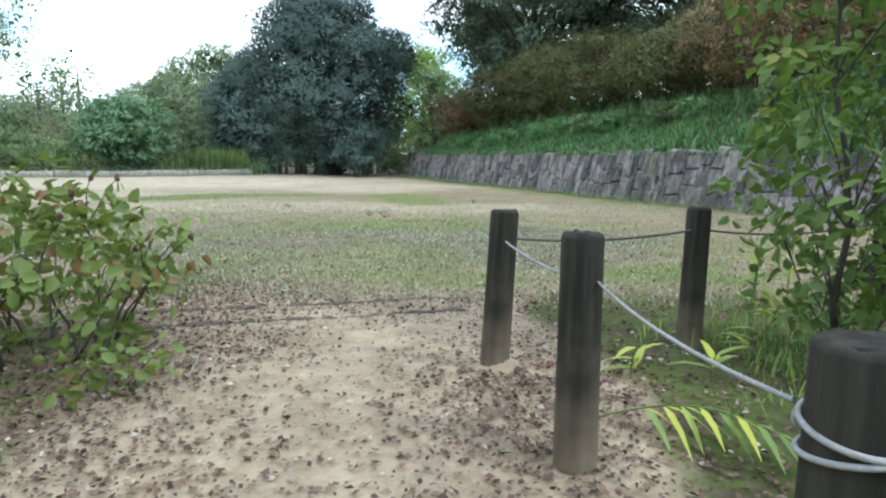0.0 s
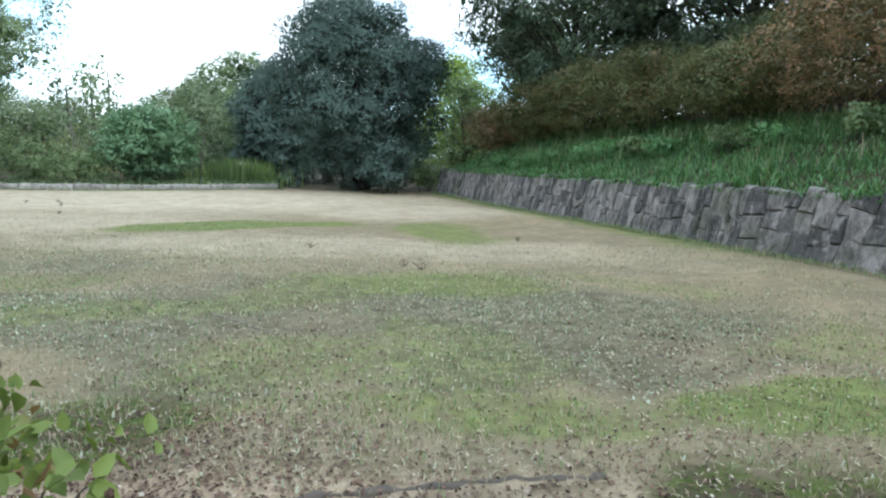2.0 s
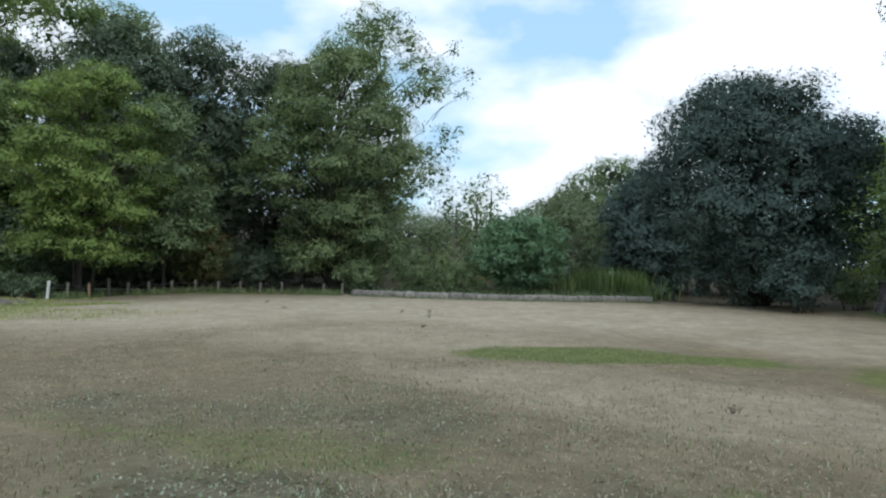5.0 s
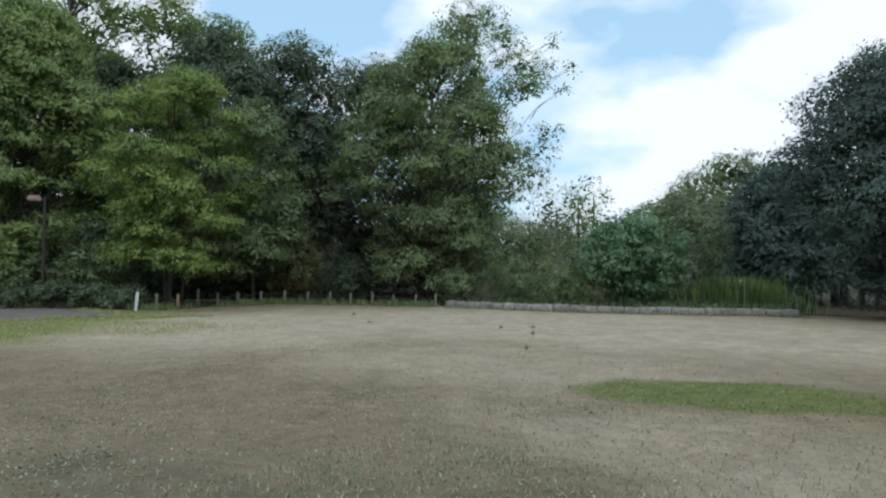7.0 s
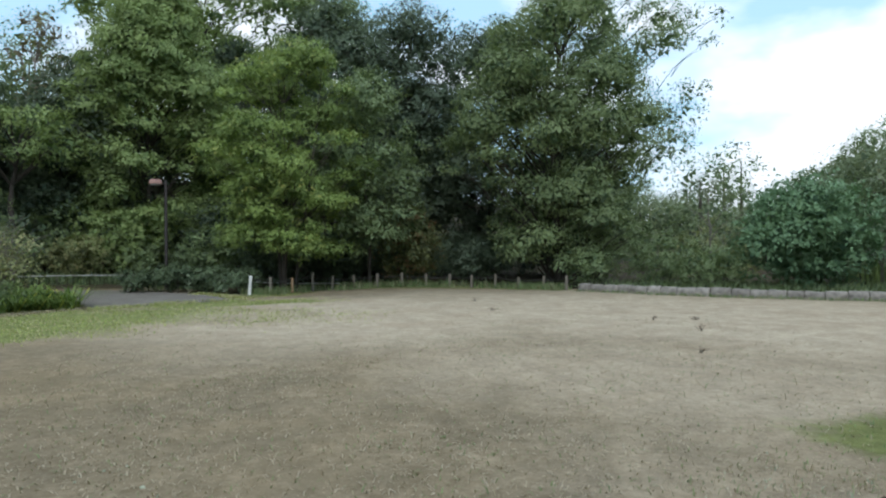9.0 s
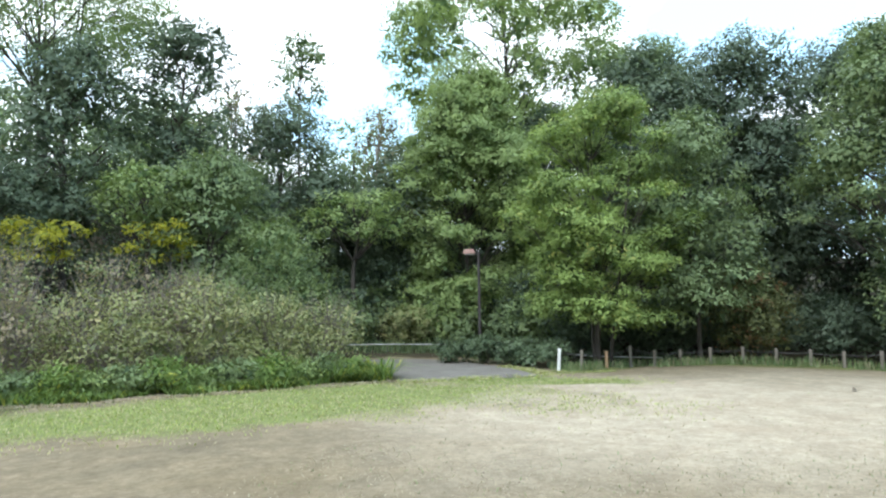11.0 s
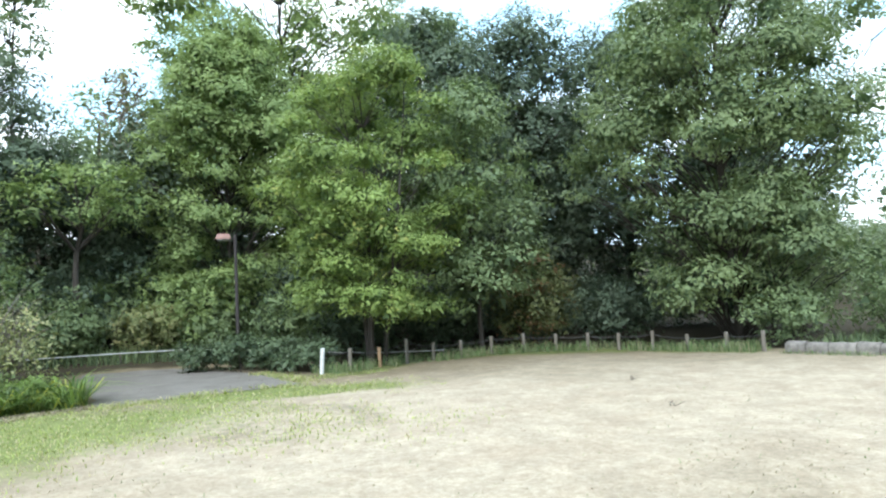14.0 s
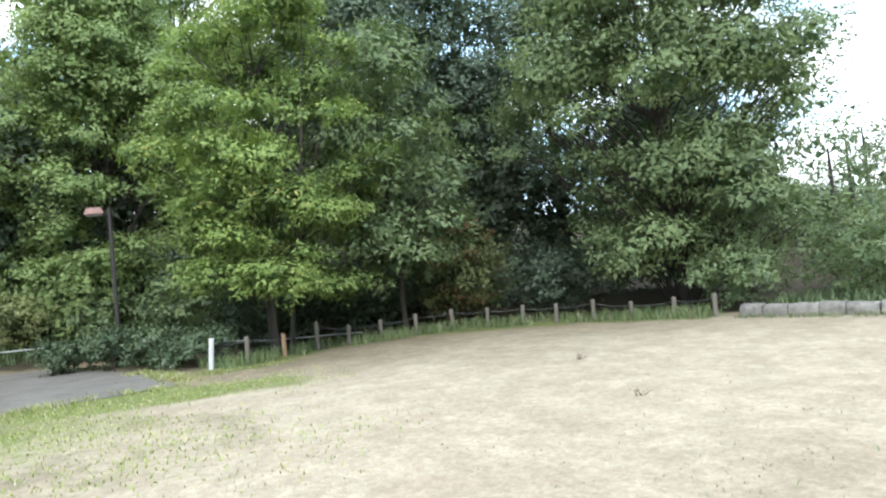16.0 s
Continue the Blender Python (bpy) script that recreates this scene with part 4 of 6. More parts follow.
def boulder(x, y, z, sx, sy, sz, seed):
    bm = bmesh.new()
    bmesh.ops.create_icosphere(bm, subdivisions=3, radius=1)
    for w in bm.verts:
        k = 1 + 0.16 * noise.noise(w.co * 1.7 + Vector((seed, 0, 0)))
        w.co = Vector((w.co.x * sx * k, w.co.y * sy * k, w.co.z * sz * k))
    for f in bm.faces:
        f.smooth = True
    me = bpy.data.meshes.new("boulder")
    bm.to_mesh(me)
    bm.free()
    me.materials.append(BOULDER)
    ob = new("boulder", me)
    ob.location = (x, y, z)
    return tagged(ob, "pale rounded boulder standing among tall grass", "boulder")


boulder(-12.6, 38.0, H(-12.6, 38) + 0.6, 1.0, 0.7, 1.05, 3)


# ---- trees ----
def T(name, label, x, y, height, rad, low, mat, seed, **k):
    return tree(name, label, x, y, H(x, y), height - H(x, y), rad, low, mat, seed, **k)


def clumps(seed, n, height, low, profile, size, flat):
    """Rounded drooping clumps of leaves in uneven steps. profile: reach of the crown from its foot to its top."""
    rng = np.random.default_rng(seed)
    out = []
    for i in range(n):
        u = (i + rng.uniform(0.1, 0.9)) / n
        reach = float(np.interp(u, np.linspace(0, 1, len(profile)), profile))
        a = i * 2.4 + rng.normal() * 0.5
        s = size * rng.choice((0.6, 0.75, 0.9, 1.1, 1.4))
        d = max(0.0, reach - s * 0.7) * rng.uniform(0.55, 1.0)
        z = low + (height - low) * u
        out.append(((math.cos(a) * d, math.sin(a) * d, z), (s, s, s * flat)))
        for _ in range(2):
            b, q = a + rng.normal() * 0.6, s * rng.uniform(0.4, 0.65)
            out.append(((math.cos(b) * (d + s * 0.55), math.sin(b) * (d + s * 0.55), z - s * flat * rng.uniform(0.2, 0.8)), (q, q, q * flat * 1.1)))
    return out


def S(name, label, x, y, height, rad, mat, seed, **k):
    return shrub(name, label, x, y, H(x, y), height, rad, mat, seed, **k)


# the big round evergreen at the end of the field, and its neighbours
T("evergreen_tree", "broad dense dark blue-green evergreen tree reaching the ground", -4.9, 33.2, 8.9, 4.3, 0.0, LEAF_EVERGREEN, 11, n=58, size=1.4, flat=0.8,
  leaf=0.15, per_area=5.2, spread=0.2, trunk=0.3, top=0.85,
  extra=[((-3.0, 0.3, 7.5), (1.3, 1.3, 1.1)), ((-1.3, 0.0, 8.7), (0.95, 0.95, 0.85)), ((1.5, 0.2, 8.2), (1.1, 1.1, 0.95)), ((3.2, 0.0, 6.2), (1.2, 1.2, 1.0)),
         ((-3.9, 0.4, 5.4), (1.3, 1.3, 1.1)), ((-0.3, -0.6, 8.2), (1.2, 1.2, 1.0)), ((-2.2, 0.0, 8.3), (0.7, 0.7, 0.6))])
T("evergreen_tree", "dark evergreen tree beside a larger one", -12.6, 46.0, 7.6, 2.9, 0.0, LEAF_EVERGREEN, 12, n=34, size=1.3, flat=0.8, leaf=0.26, per_area=2.2)
S("shrub", "small lighter green bush under a dark evergreen", -3.2, 29.6, 2.4, 1.1, LEAF_EVERGREEN, 13, n=14, size=0.55, leaf=0.14)
S("shrub", "low green bush beside the end of the stone wall", -1.7, 32.3, 1.3, 1.1, LEAF_WOOD, 14, n=10, size=0.5, leaf=0.13)
S("bush", "rounded green bush behind the log kerb", -15.1, 32.3, 3.9, 2.3, LEAF_BUSH, 15, n=30, size=0.95, leaf=0.17, per_area=3.4)
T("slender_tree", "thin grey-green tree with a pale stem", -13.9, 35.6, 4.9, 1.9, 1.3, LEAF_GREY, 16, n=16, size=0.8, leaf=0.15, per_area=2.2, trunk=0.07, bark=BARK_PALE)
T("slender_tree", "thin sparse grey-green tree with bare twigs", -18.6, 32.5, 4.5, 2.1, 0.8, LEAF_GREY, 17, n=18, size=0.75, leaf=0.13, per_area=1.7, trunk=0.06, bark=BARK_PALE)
S("shrub", "dull green scrub behind the log kerb", -19.6, 30.3, 2.2, 1.6, LEAF_WOOD, 18, n=14, size=0.6, leaf=0.12)
S("shrub", "green scrub behind the log kerb", -17.2, 30.0, 1.5, 1.4, LEAF_WOOD, 19, n=12, size=0.55, leaf=0.12)
T("feathery_tree", "light yellow-green feathery tree beyond the evergreen", -0.3, 47.5, 8.8, 3.0, 0.5, LEAF_LIGHT, 20, n=28, size=1.3, leaf=0.24, per_area=1.7)
T("slender_tree", "light green tree between the evergreen and the bank", 0.3, 41.5, 6.5, 1.8, 0.4, LEAF_WOOD, 21, n=18, size=0.9, leaf=0.18, per_area=2.2)

# far slope: the grey leaf colour carries painted distance haze
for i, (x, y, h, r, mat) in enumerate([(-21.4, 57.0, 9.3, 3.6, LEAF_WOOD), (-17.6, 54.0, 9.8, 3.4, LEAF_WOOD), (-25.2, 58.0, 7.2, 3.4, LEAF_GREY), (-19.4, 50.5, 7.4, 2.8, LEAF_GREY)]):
    T("hill_tree", "rounded tree on the slope beyond the field, pale green partly for distance haze", x, y, h, r, 0.6, mat, 24 + i, n=30, size=1.35, flat=0.6, leaf=0.25, per_area=1.15, trunk=0.16,
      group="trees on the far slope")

# trees and bushes on the bank
for i, (x, y) in enumerate([(12.6, 19.6), (15.2, 14.6), (10.8, 24.6), (7.4, 28.0)]):
    S("bank_bush", "dark green bush under the trees of the bank", x, y, 3.4, 2.4, LEAF_DARK, 55 + i, n=20, size=1.0, leaf=0.2, per_area=2.0, group="bushes on the bank")
T("bank_tree", "tall dark green tree on the bank with open branches", 4.6, 30.6, 14.5, 5.0, 0.9, LEAF_DARK, 31, n=64, size=1.45, leaf=0.16, per_area=3.2, inner=0.9, trunk=0.22)
T("bank_tree", "tall dark green tree behind the bank bushes", 10.5, 26.5, 14.0, 5.0, 0.4, LEAF_DARK, 32, n=54, size=1.6, leaf=0.2, per_area=2.0, inner=0.9, trunk=0.22)
T("bank_tree", "dark green tree behind the bank bushes", 14.0, 19.0, 14.0, 5.0, 0.4, LEAF_DARK, 33, n=46, size=1.7, leaf=0.24, per_area=1.4, trunk=0.22)
T("bank_tree", "dark green tree behind the bank bushes", 17.0, 13.0, 13.0, 4.6, 1.2, LEAF_DARK, 35, n=34, size=1.6, leaf=0.26, per_area=1.2, trunk=0.22)
T("bank_tree", "green tree at the back of the bank", 4.0, 37.5, 9.5, 3.6, 1.5, LEAF_WOOD, 34, n=28, size=1.3, leaf=0.2, per_area=2.0)
for i, (x, y, h, r, m) in enumerate([(10.6, 8.6, 2.9, 2.5, LEAF_RUST), (9.7, 12.6, 2.3, 2.1, LEAF_RUST), (8.6, 16.2, 2.9, 2.3, LEAF_RUST), (7.3, 19.4, 2.1, 1.9, LEAF_AZALEA),
                                     (6.0, 22.6, 2.7, 2.0, LEAF_AZALEA), (4.6, 25.6, 2.8, 1.9, LEAF_AZALEA), (3.2, 28.6, 2.6, 1.8, LEAF_AZALEA), (1.6, 31.0, 2.2, 1.5, LEAF_RUST)]):
    S("bank_bush", "dense olive and rust-brown bush in layered sprays on the bank", x, y, h, r, m, 40 + i, n=36, size=0.8, flat=0.42, leaf=0.085, per_area=6.4, spread=0.15, droop=0.3,
      group="bushes on the bank", stretch=(1.0, 1.15))
for i, (x, y, h, r) in enumerate([(13.5, 11.5, 3.5, 2.6), (11.8, 16.5, 3.8, 2.6), (9.6, 21.5, 4.0, 2.4)]):
    S("bank_bush", "tall rust-brown bush behind others on the bank", x, y, h - 1.2, r, (LEAF_RUST, LEAF_RUST, LEAF_AZALEA)[i], 50 + i, n=36, size=0.95, flat=0.42, leaf=0.1, per_area=4.6, spread=0.17, droop=0.3, group="bushes on the bank")

for i in range(16):
    k = (i * 0.618) % 1.0
    wx, wy, wnx, wny = Line(WALL[2:8]).at(2 + k * 22)
    d = 0.9 + 3.0 * ((i * 0.377) % 1.0)
    S("bank_weed", "leafy green weed clump growing on the grassy bank", wx + wnx * d, wy + wny * d, 0.35 + 0.3 * ((i * 0.71) % 1.0), 0.45, (LEAF_BANK, LEAF_WOOD, LEAF_BANK)[i % 3], 170 + i,
      n=8, size=0.2, leaf=0.1, per_area=16, spray=6, spread=0.09, stems=5, stem=0.008, group="weeds on the bank", category="weed")

# the wood along the west side
T("maple_tree", "yellow-green maple with layered sprays of leaves over the fence", -28.4, 18.95, 9.6, 1.6, 2.2, LEAF_MAPLE, 61, n=6, size=0.8, flat=0.55, leaf=0.125,
  per_area=8.5, spread=0.17, droop=0.5, inner=0.8, trunk=0.062, forks=4, under=0.15,
  extra=clumps(7, 30, 8.9, 1.5, (2.6, 2.6, 3.0, 3.4, 3.2, 2.7, 1.7), 1.0, 0.5)
  + [((1.7, -0.6, 1.9), (0.95, 0.95, 0.42)), ((1.1, 1.2, 1.6), (0.85, 0.85, 0.4)), ((0.6, -1.7, 2.1), (0.8, 0.8, 0.4))])
T("wood_tree", "grey-green tree with drooping sprays beside the maple", -28.2, 22.6, 9.2, 2.6, 1.4, LEAF_WOOD, 62, n=28, size=1.05, flat=0.5, leaf=0.18, per_area=2.8, droop=0.5, trunk=0.08)
T("wood_tree", "fresh green tree in layered clumps behind the lamp post", -37.4, 16.2, 13.6, 3.4, 1.0, LEAF_FRESH, 63, n=30, size=1.2, flat=0.6, leaf=0.165, per_area=5.0, spread=0.22, droop=0.5, trunk=0.11,
  inner=0.8, under=0.2, extra=clumps(9, 36, 12.9, 1.8, (3.0, 3.6, 4.0, 4.0, 3.6, 2.9, 1.6), 1.3, 0.52))
T("tall_tree", "tall open-crowned tree rising above the wood", -42.6, 19.5, 23.4, 7.0, 9.5, LEAF_FRESH, 64, n=58, size=1.3, leaf=0.25, per_area=2.2, trunk=0.16, top=0.8)
T("wood_tree", "dense dark green woodland tree", -39.5, 26.5, 16.8, 4.4, 2.0, LEAF_WOOD, 65, n=44, size=1.6, leaf=0.24, per_area=1.8, trunk=0.22)
T("wood_tree", "dense dark green woodland tree", -34.8, 29.2, 15.2, 3.9, 2.5, LEAF_DARK, 66, n=40, size=1.5, leaf=0.22, per_area=2.0, trunk=0.22)
T("wood_tree", "dense dark green woodland tree", -33.2, 33.6, 14.4, 4.2, 2.0, LEAF_DARK, 67, n=40, size=1.5, leaf=0.22, per_area=2.0, trunk=0.22)
T("wood_tree", "dark green woodland tree", -34.5, 23.8, 14.0, 3.6, 3.2, LEAF_DARK, 68, n=36, size=1.4, leaf=0.22, per_area=2.0, trunk=0.2)
T("broadleaf_tree", "broad drooping green tree at the corner of the field", -24.4, 29.8, 13.2, 3.9, 0.7, LEAF_CORNER, 69, n=12, size=1.2, extra=clumps(12, 46, 12.6, 1.4, (3.6, 4.2, 4.6, 4.5, 4.2, 3.4, 2.0), 1.2, 0.55), inner=0.8, leaf=0.16, per_area=4.2, droop=0.5, trunk=0.12, forks=2)
T("tall_tree", "open-crowned tree with thin outer twigs", -28.6, 38.6, 18.6, 5.4, 4.0, LEAF_WOOD, 70, n=50, size=1.2, leaf=0.2, per_area=1.7, trunk=0.12, top=0.75,
  extra=[((3.6, 2.8, 14.6), (0.6, 0.6, 0.5)), ((4.3, 3.4, 13.0), (0.55, 0.55, 0.45)), ((4.0, 3.2, 16.2), (0.5, 0.5, 0.45)), ((4.9, 3.9, 14.4), (0.45, 0.45, 0.35))])
S("shrub", "brownish green bush behind the fence", -28.3, 24.6, 3.3, 1.5, LEAF_AZALEA, 71, n=20, size=0.65, leaf=0.14, per_area=3.6)
S("shrub", "olive green bush in front of the corner tree", -21.8, 28.6, 1.6, 1.3, LEAF_WOOD, 72, n=12, size=0.5, leaf=0.13)
for i, (x, y, h, r, m) in enumerate([(-31.0, 19.5, 2.2, 1.7, LEAF_DARK), (-30.8, 22.6, 2.0, 1.6, LEAF_DARK), (-30.6, 26.0, 2.4, 1.8, LEAF_DARK), (-28.0, 28.0, 2.2, 1.7, LEAF_DARK),
                                     (-33.4, 17.8, 2.6, 1.6, LEAF_WOOD), (-35.6, 14.6, 3.0, 1.7, LEAF_FRESH), (-36.6, 11.6, 2.8, 1.9, LEAF_WOOD), (-36.4, 8.2, 3.2, 2.0, LEAF_WOOD),
                                     (-33.8, 20.9, 4.2, 1.9, LEAF_DARK), (-33.2, 26.0, 4.5, 2.0, LEAF_DARK), (-25.8, 33.6, 3.4, 2.2, LEAF_DARK), (-20.6, 36.0, 2.8, 2.0, LEAF_OLIVE),
                                     (-36.0, 12.9, 1.7, 1.3, LEAF_OLIVE), (-35.9, 10.2, 1.5, 1.3, LEAF_WOOD), (-35.8, 7.4, 1.9, 1.3, LEAF_OLIVE), (-35.2, 15.4, 1.8, 1.1, LEAF_WOOD)]):
    S("undergrowth_shrub", "dark green undergrowth bush at the edge of the wood", x, y, h, r, m, 80 + i, n=18, size=0.75, leaf=0.16, per_area=2.5, group="undergrowth of the wood")

T("wood_tree", "dark green tree deep in the wood", -41.0, 15.0, 11.5, 4.2, 0.8, LEAF_DARK, 73, n=30, size=1.5, leaf=0.26, per_area=1.8)
T("wood_tree", "dark green tree deep in the wood", -40.5, 21.4, 13.0, 3.8, 0.8, LEAF_DARK, 74, n=30, size=1.5, leaf=0.26, per_area=1.8)
T("wood_tree", "dark green tree deep in the wood", -37.5, 31.5, 12.0, 4.0, 0.8, LEAF_DARK, 75, n=30, size=1.5, leaf=0.26, per_area=1.8)

for i, (x, y, h, r) in enumerate([(-42.0, 9.0, 9.5, 3.6), (-41.5, 12.6, 9.0, 3.2), (-28.6, 35.2, 8.5, 3.2), (-39.5, 4.6, 9.0, 3.2)]):
    T("wood_tree", "dark green tree deep in the wood", x, y, h, r, 0.3, LEAF_DARK, 76 + i, n=26, size=1.4, leaf=0.26, per_area=1.8, inner=0.9)

# south-west: the planted bed and the trees behind it
T("willow_tree", "tall feathery pale green tree with many upright branches", -37.6, -3.2, 20.6, 5.4, 10.5, LEAF_WILLOW, 101, n=60, size=1.1, flat=0.9, leaf=0.2, per_area=2.4, spray=8,
  spread=0.4, trunk=0.11, forks=5, top=0.85, inner=0.0)
T("wood_tree", "upright dark green tree", -34.6, -0.8, 13.6, 2.7, 3.4, LEAF_DARK, 102, n=26, size=1.15, leaf=0.22, per_area=2.0)
T("wood_tree", "upright dark green tree", -36.6, 3.0, 15.6, 2.3, 4.6, LEAF_DARK, 103, n=26, size=1.1, leaf=0.22, per_area=2.2, top=0.85)
T("twiggy_tree", "twiggy brown-green tree with bare branches", -32.4, -6.4, 11.0, 3.8, 2.0, LEAF_BROWN, 104, n=40, size=1.05, leaf=0.16, per_area=1.3)
T("wood_tree", "mid-green leafy woodland tree", -38.4, 7.2, 12.0, 3.6, 2.0, LEAF_DARK, 105, n=34, size=1.3, leaf=0.21, per_area=2.2)
T("slender_tree", "slender sparse tree rising above the wood", -44.4, 7.6, 18.6, 1.7, 11.0, LEAF_WOOD, 106, n=18, size=0.9, leaf=0.24, per_area=1.2, trunk=0.12)
T("slender_tree", "thin half-bare brownish tree", -41.5, 4.4, 14.6, 2.2, 6.0, LEAF_BROWN, 107, n=18, size=0.9, leaf=0.2, per_area=0.8, bark=BARK_PALE)
T("slender_tree", "thin half-bare brownish tree", -43.0, 12.3, 14.0, 2.0, 6.0, LEAF_BROWN, 108, n=18, size=0.9, leaf=0.2, per_area=0.9, bark=BARK_PALE)
T("small_tree", "light green small tree with flat sprays", -36.4, 10.6, 7.6, 2.6, 4.4, LEAF_FRESH, 109, n=13, size=0.95, flat=0.35, leaf=0.18, per_area=2.6, droop=0.4)
T("small_tree", "light green small tree with flat sprays", -33.4, 2.6, 7.9, 2.2, 4.6, LEAF_FRESH, 110, n=16, size=0.9, flat=0.4, leaf=0.18, per_area=2.6, droop=0.4)
T("wood_tree", "mid-green leafy woodland tree", -33.8, 5.0, 8.6, 2.8, 1.6, LEAF_WOOD, 111, n=28, size=1.1, leaf=0.19, per_area=2.4)
T("wood_tree", "dark green woodland tree", -31.8, -3.2, 8.0, 2.8, 1.4, LEAF_DARK, 112, n=28, size=1.1, leaf=0.19, per_area=2.2)
S("round_bush", "tall rounded mid-green bush by the path", -29.6, 8.0, 5.3, 2.1, LEAF_ROUND, 113, n=38, size=0.75, leaf=0.115, per_area=4.2)
S("yellow_bush", "small yellow-leaved tree in flat sprays", -32.0, 3.4, 5.1, 1.5, LEAF_YELLOW, 114, n=7, size=0.6, flat=0.22, leaf=0.16, low=3.4, droop=0.4)
S("yellow_bush", "small yellow-green tree in flat sprays", -30.2, -0.4, 4.7, 2.3, LEAF_YELLOW, 115, n=8, size=0.62, flat=0.22, leaf=0.16, low=3.2, droop=0.4)
def bed_shrub(label, x, y, h, r, mat, seed, **k):
    k = dict(dict(n=22, size=0.58, leaf=0.115, per_area=3.0, spread=0.24, stems=26, stem=0.016, bark=BARK_TWIG), **k)
    return S("bed_shrub", label, x, y, h, r, mat, seed, group="shrubs in the planted bed", **k)


for i, (x, y, h, r) in enumerate([(-22.6, -3.0, 3.9, 2.0), (-22.9, -0.2, 3.4, 1.7), (-25.6, -2.4, 4.3, 2.1)]):
    bed_shrub("leafy dull green shrub with broad leaves in the bed", x, y, h, r, LEAF_OLIVE, 120 + i, leaf=0.16, twigs=60)
for i, (x, y, h, r) in enumerate([(-23.7, 2.2, 2.9, 1.4), (-25.4, 1.2, 3.9, 1.9), (-26.6, 3.6, 3.6, 1.8), (-25.9, 5.6, 3.0, 1.3)]):
    bed_shrub("tangled half-bare shrub of brown twigs in the bed", x, y, h, r, LEAF_BROWN, 124 + i, per_area=2.3, twigs=190, inner=0.2)
for i, (x, y, h, r) in enumerate([(-24.2, 4.4, 2.5, 1.6), (-25.2, 6.4, 2.7, 1.5), (-28.2, 6.0, 3.3, 1.6)]):
    bed_shrub("straggly shrub with pale olive and yellowing leaves in the bed", x, y, h, r, LEAF_OLIVE, 128 + i, per_area=3.0, twigs=120)
for i, (x, y, h, r) in enumerate([(-26.2, 8.2, 2.4, 1.1), (-27.2, 9.6, 2.2, 1.1)]):
    bed_shrub("sparse upright shrub with grey bare stems by the path", x, y, h, r, LEAF_OLIVE, 131 + i, per_area=2.6, twigs=130, inner=0.2)
for i in range(17):
    k = i / 16
    bx, by, bnx, bny = Line(BED[1:6]).at(0.3 + k * 13.2)
    d = -0.55 - 0.5 * ((i * 0.618) % 1.0)
    S("bed_weed", "low leafy green weed clump at the edge of the bed", bx + bnx * d, by + bny * d, 0.45 + 0.5 * ((i * 0.377) % 1.0), 0.62, (LEAF_WOOD, LEAF_SASA, LEAF_FRESH)[i % 3], 230 + i,
      n=12, size=0.24, leaf=0.1, per_area=11, spray=6, spread=0.11, stems=7, stem=0.008, droop=0.3, group="weeds at the edge of the bed", category="weed")


def hedge():
    rng = np.random.default_rng(140)
    t = thing("hedge", -29.7, 15.55, H(-29.7, 15.55), "low rounded glossy dark green hedge beside the path", "hedge")
    lobes = []
    for i in range(46):
        u = rng.uniform(-1, 1)
        x, y = u * 2.55 * 0.86, u * 2.55 * 0.5
        o = rng.uniform(-0.75, 0.75)
        s = rng.uniform(0.34, 0.5)
        lobes.append(((x - o * 0.5, y + o * 0.86, rng.uniform(0.25, 0.82) * (1 - 0.3 * abs(u))), (s, s, s * 0.8)))
    for c, r in lobes[:12]:
        v, f = limb(rng, (c[0] * 0.92, c[1] * 0.92, -0.1), c, 0.018, 0.006, n=4)
        part("stem", mesh_from("stem", v, f, BARK, smooth=True), None, t)
    v, f, a, b = foliage(rng, lobes, 0.1, 11, 8, 0.1, 0.0, inner=1.0)
    part("foliage", mesh_from("foliage", v, f, LEAF_HEDGE, a, b), None, t)


hedge()

# near the entrance
S("trailing_weed", "low trailing green weed with broad leaves on the bare soil", -1.3, 2.62, 0.2, 0.26, LEAF_ENTRANCE, 153, n=5, size=0.08, leaf=0.07, per_area=30, spray=4, spread=0.06,
  stems=6, inner=0.0, close=True, stem=0.005, low=0.03)
S("entrance_bush", "leafy green bush with dry brown flower heads beside the path", -1.95, 3.2, 0.92, 0.72, LEAF_ENTRANCE, 150, n=27, size=0.165, leaf=0.078, per_area=24, spray=5, spread=0.07,
  stems=18, twigs=34, heads=26, low=0.06, inner=0.0, close=True, stem=0.009)
S("entrance_bush", "leafy green bush beside the path", -2.9, 2.7, 0.85, 0.7, LEAF_ENTRANCE, 151, n=18, size=0.22, leaf=0.085, per_area=22, spray=6, spread=0.08, stems=14, twigs=24, low=0.2, inner=0.0, close=True, stem=0.009)
T("sapling", "young light green tree beside the rope fence", 2.05, 2.85, 2.7, 0.66, 0.05, LEAF_SAPLING, 152, n=34, size=0.28, flat=0.6, leaf=0.072, per_area=22, spray=6, spread=0.08, trunk=0.018, inner=0.0, close=True)


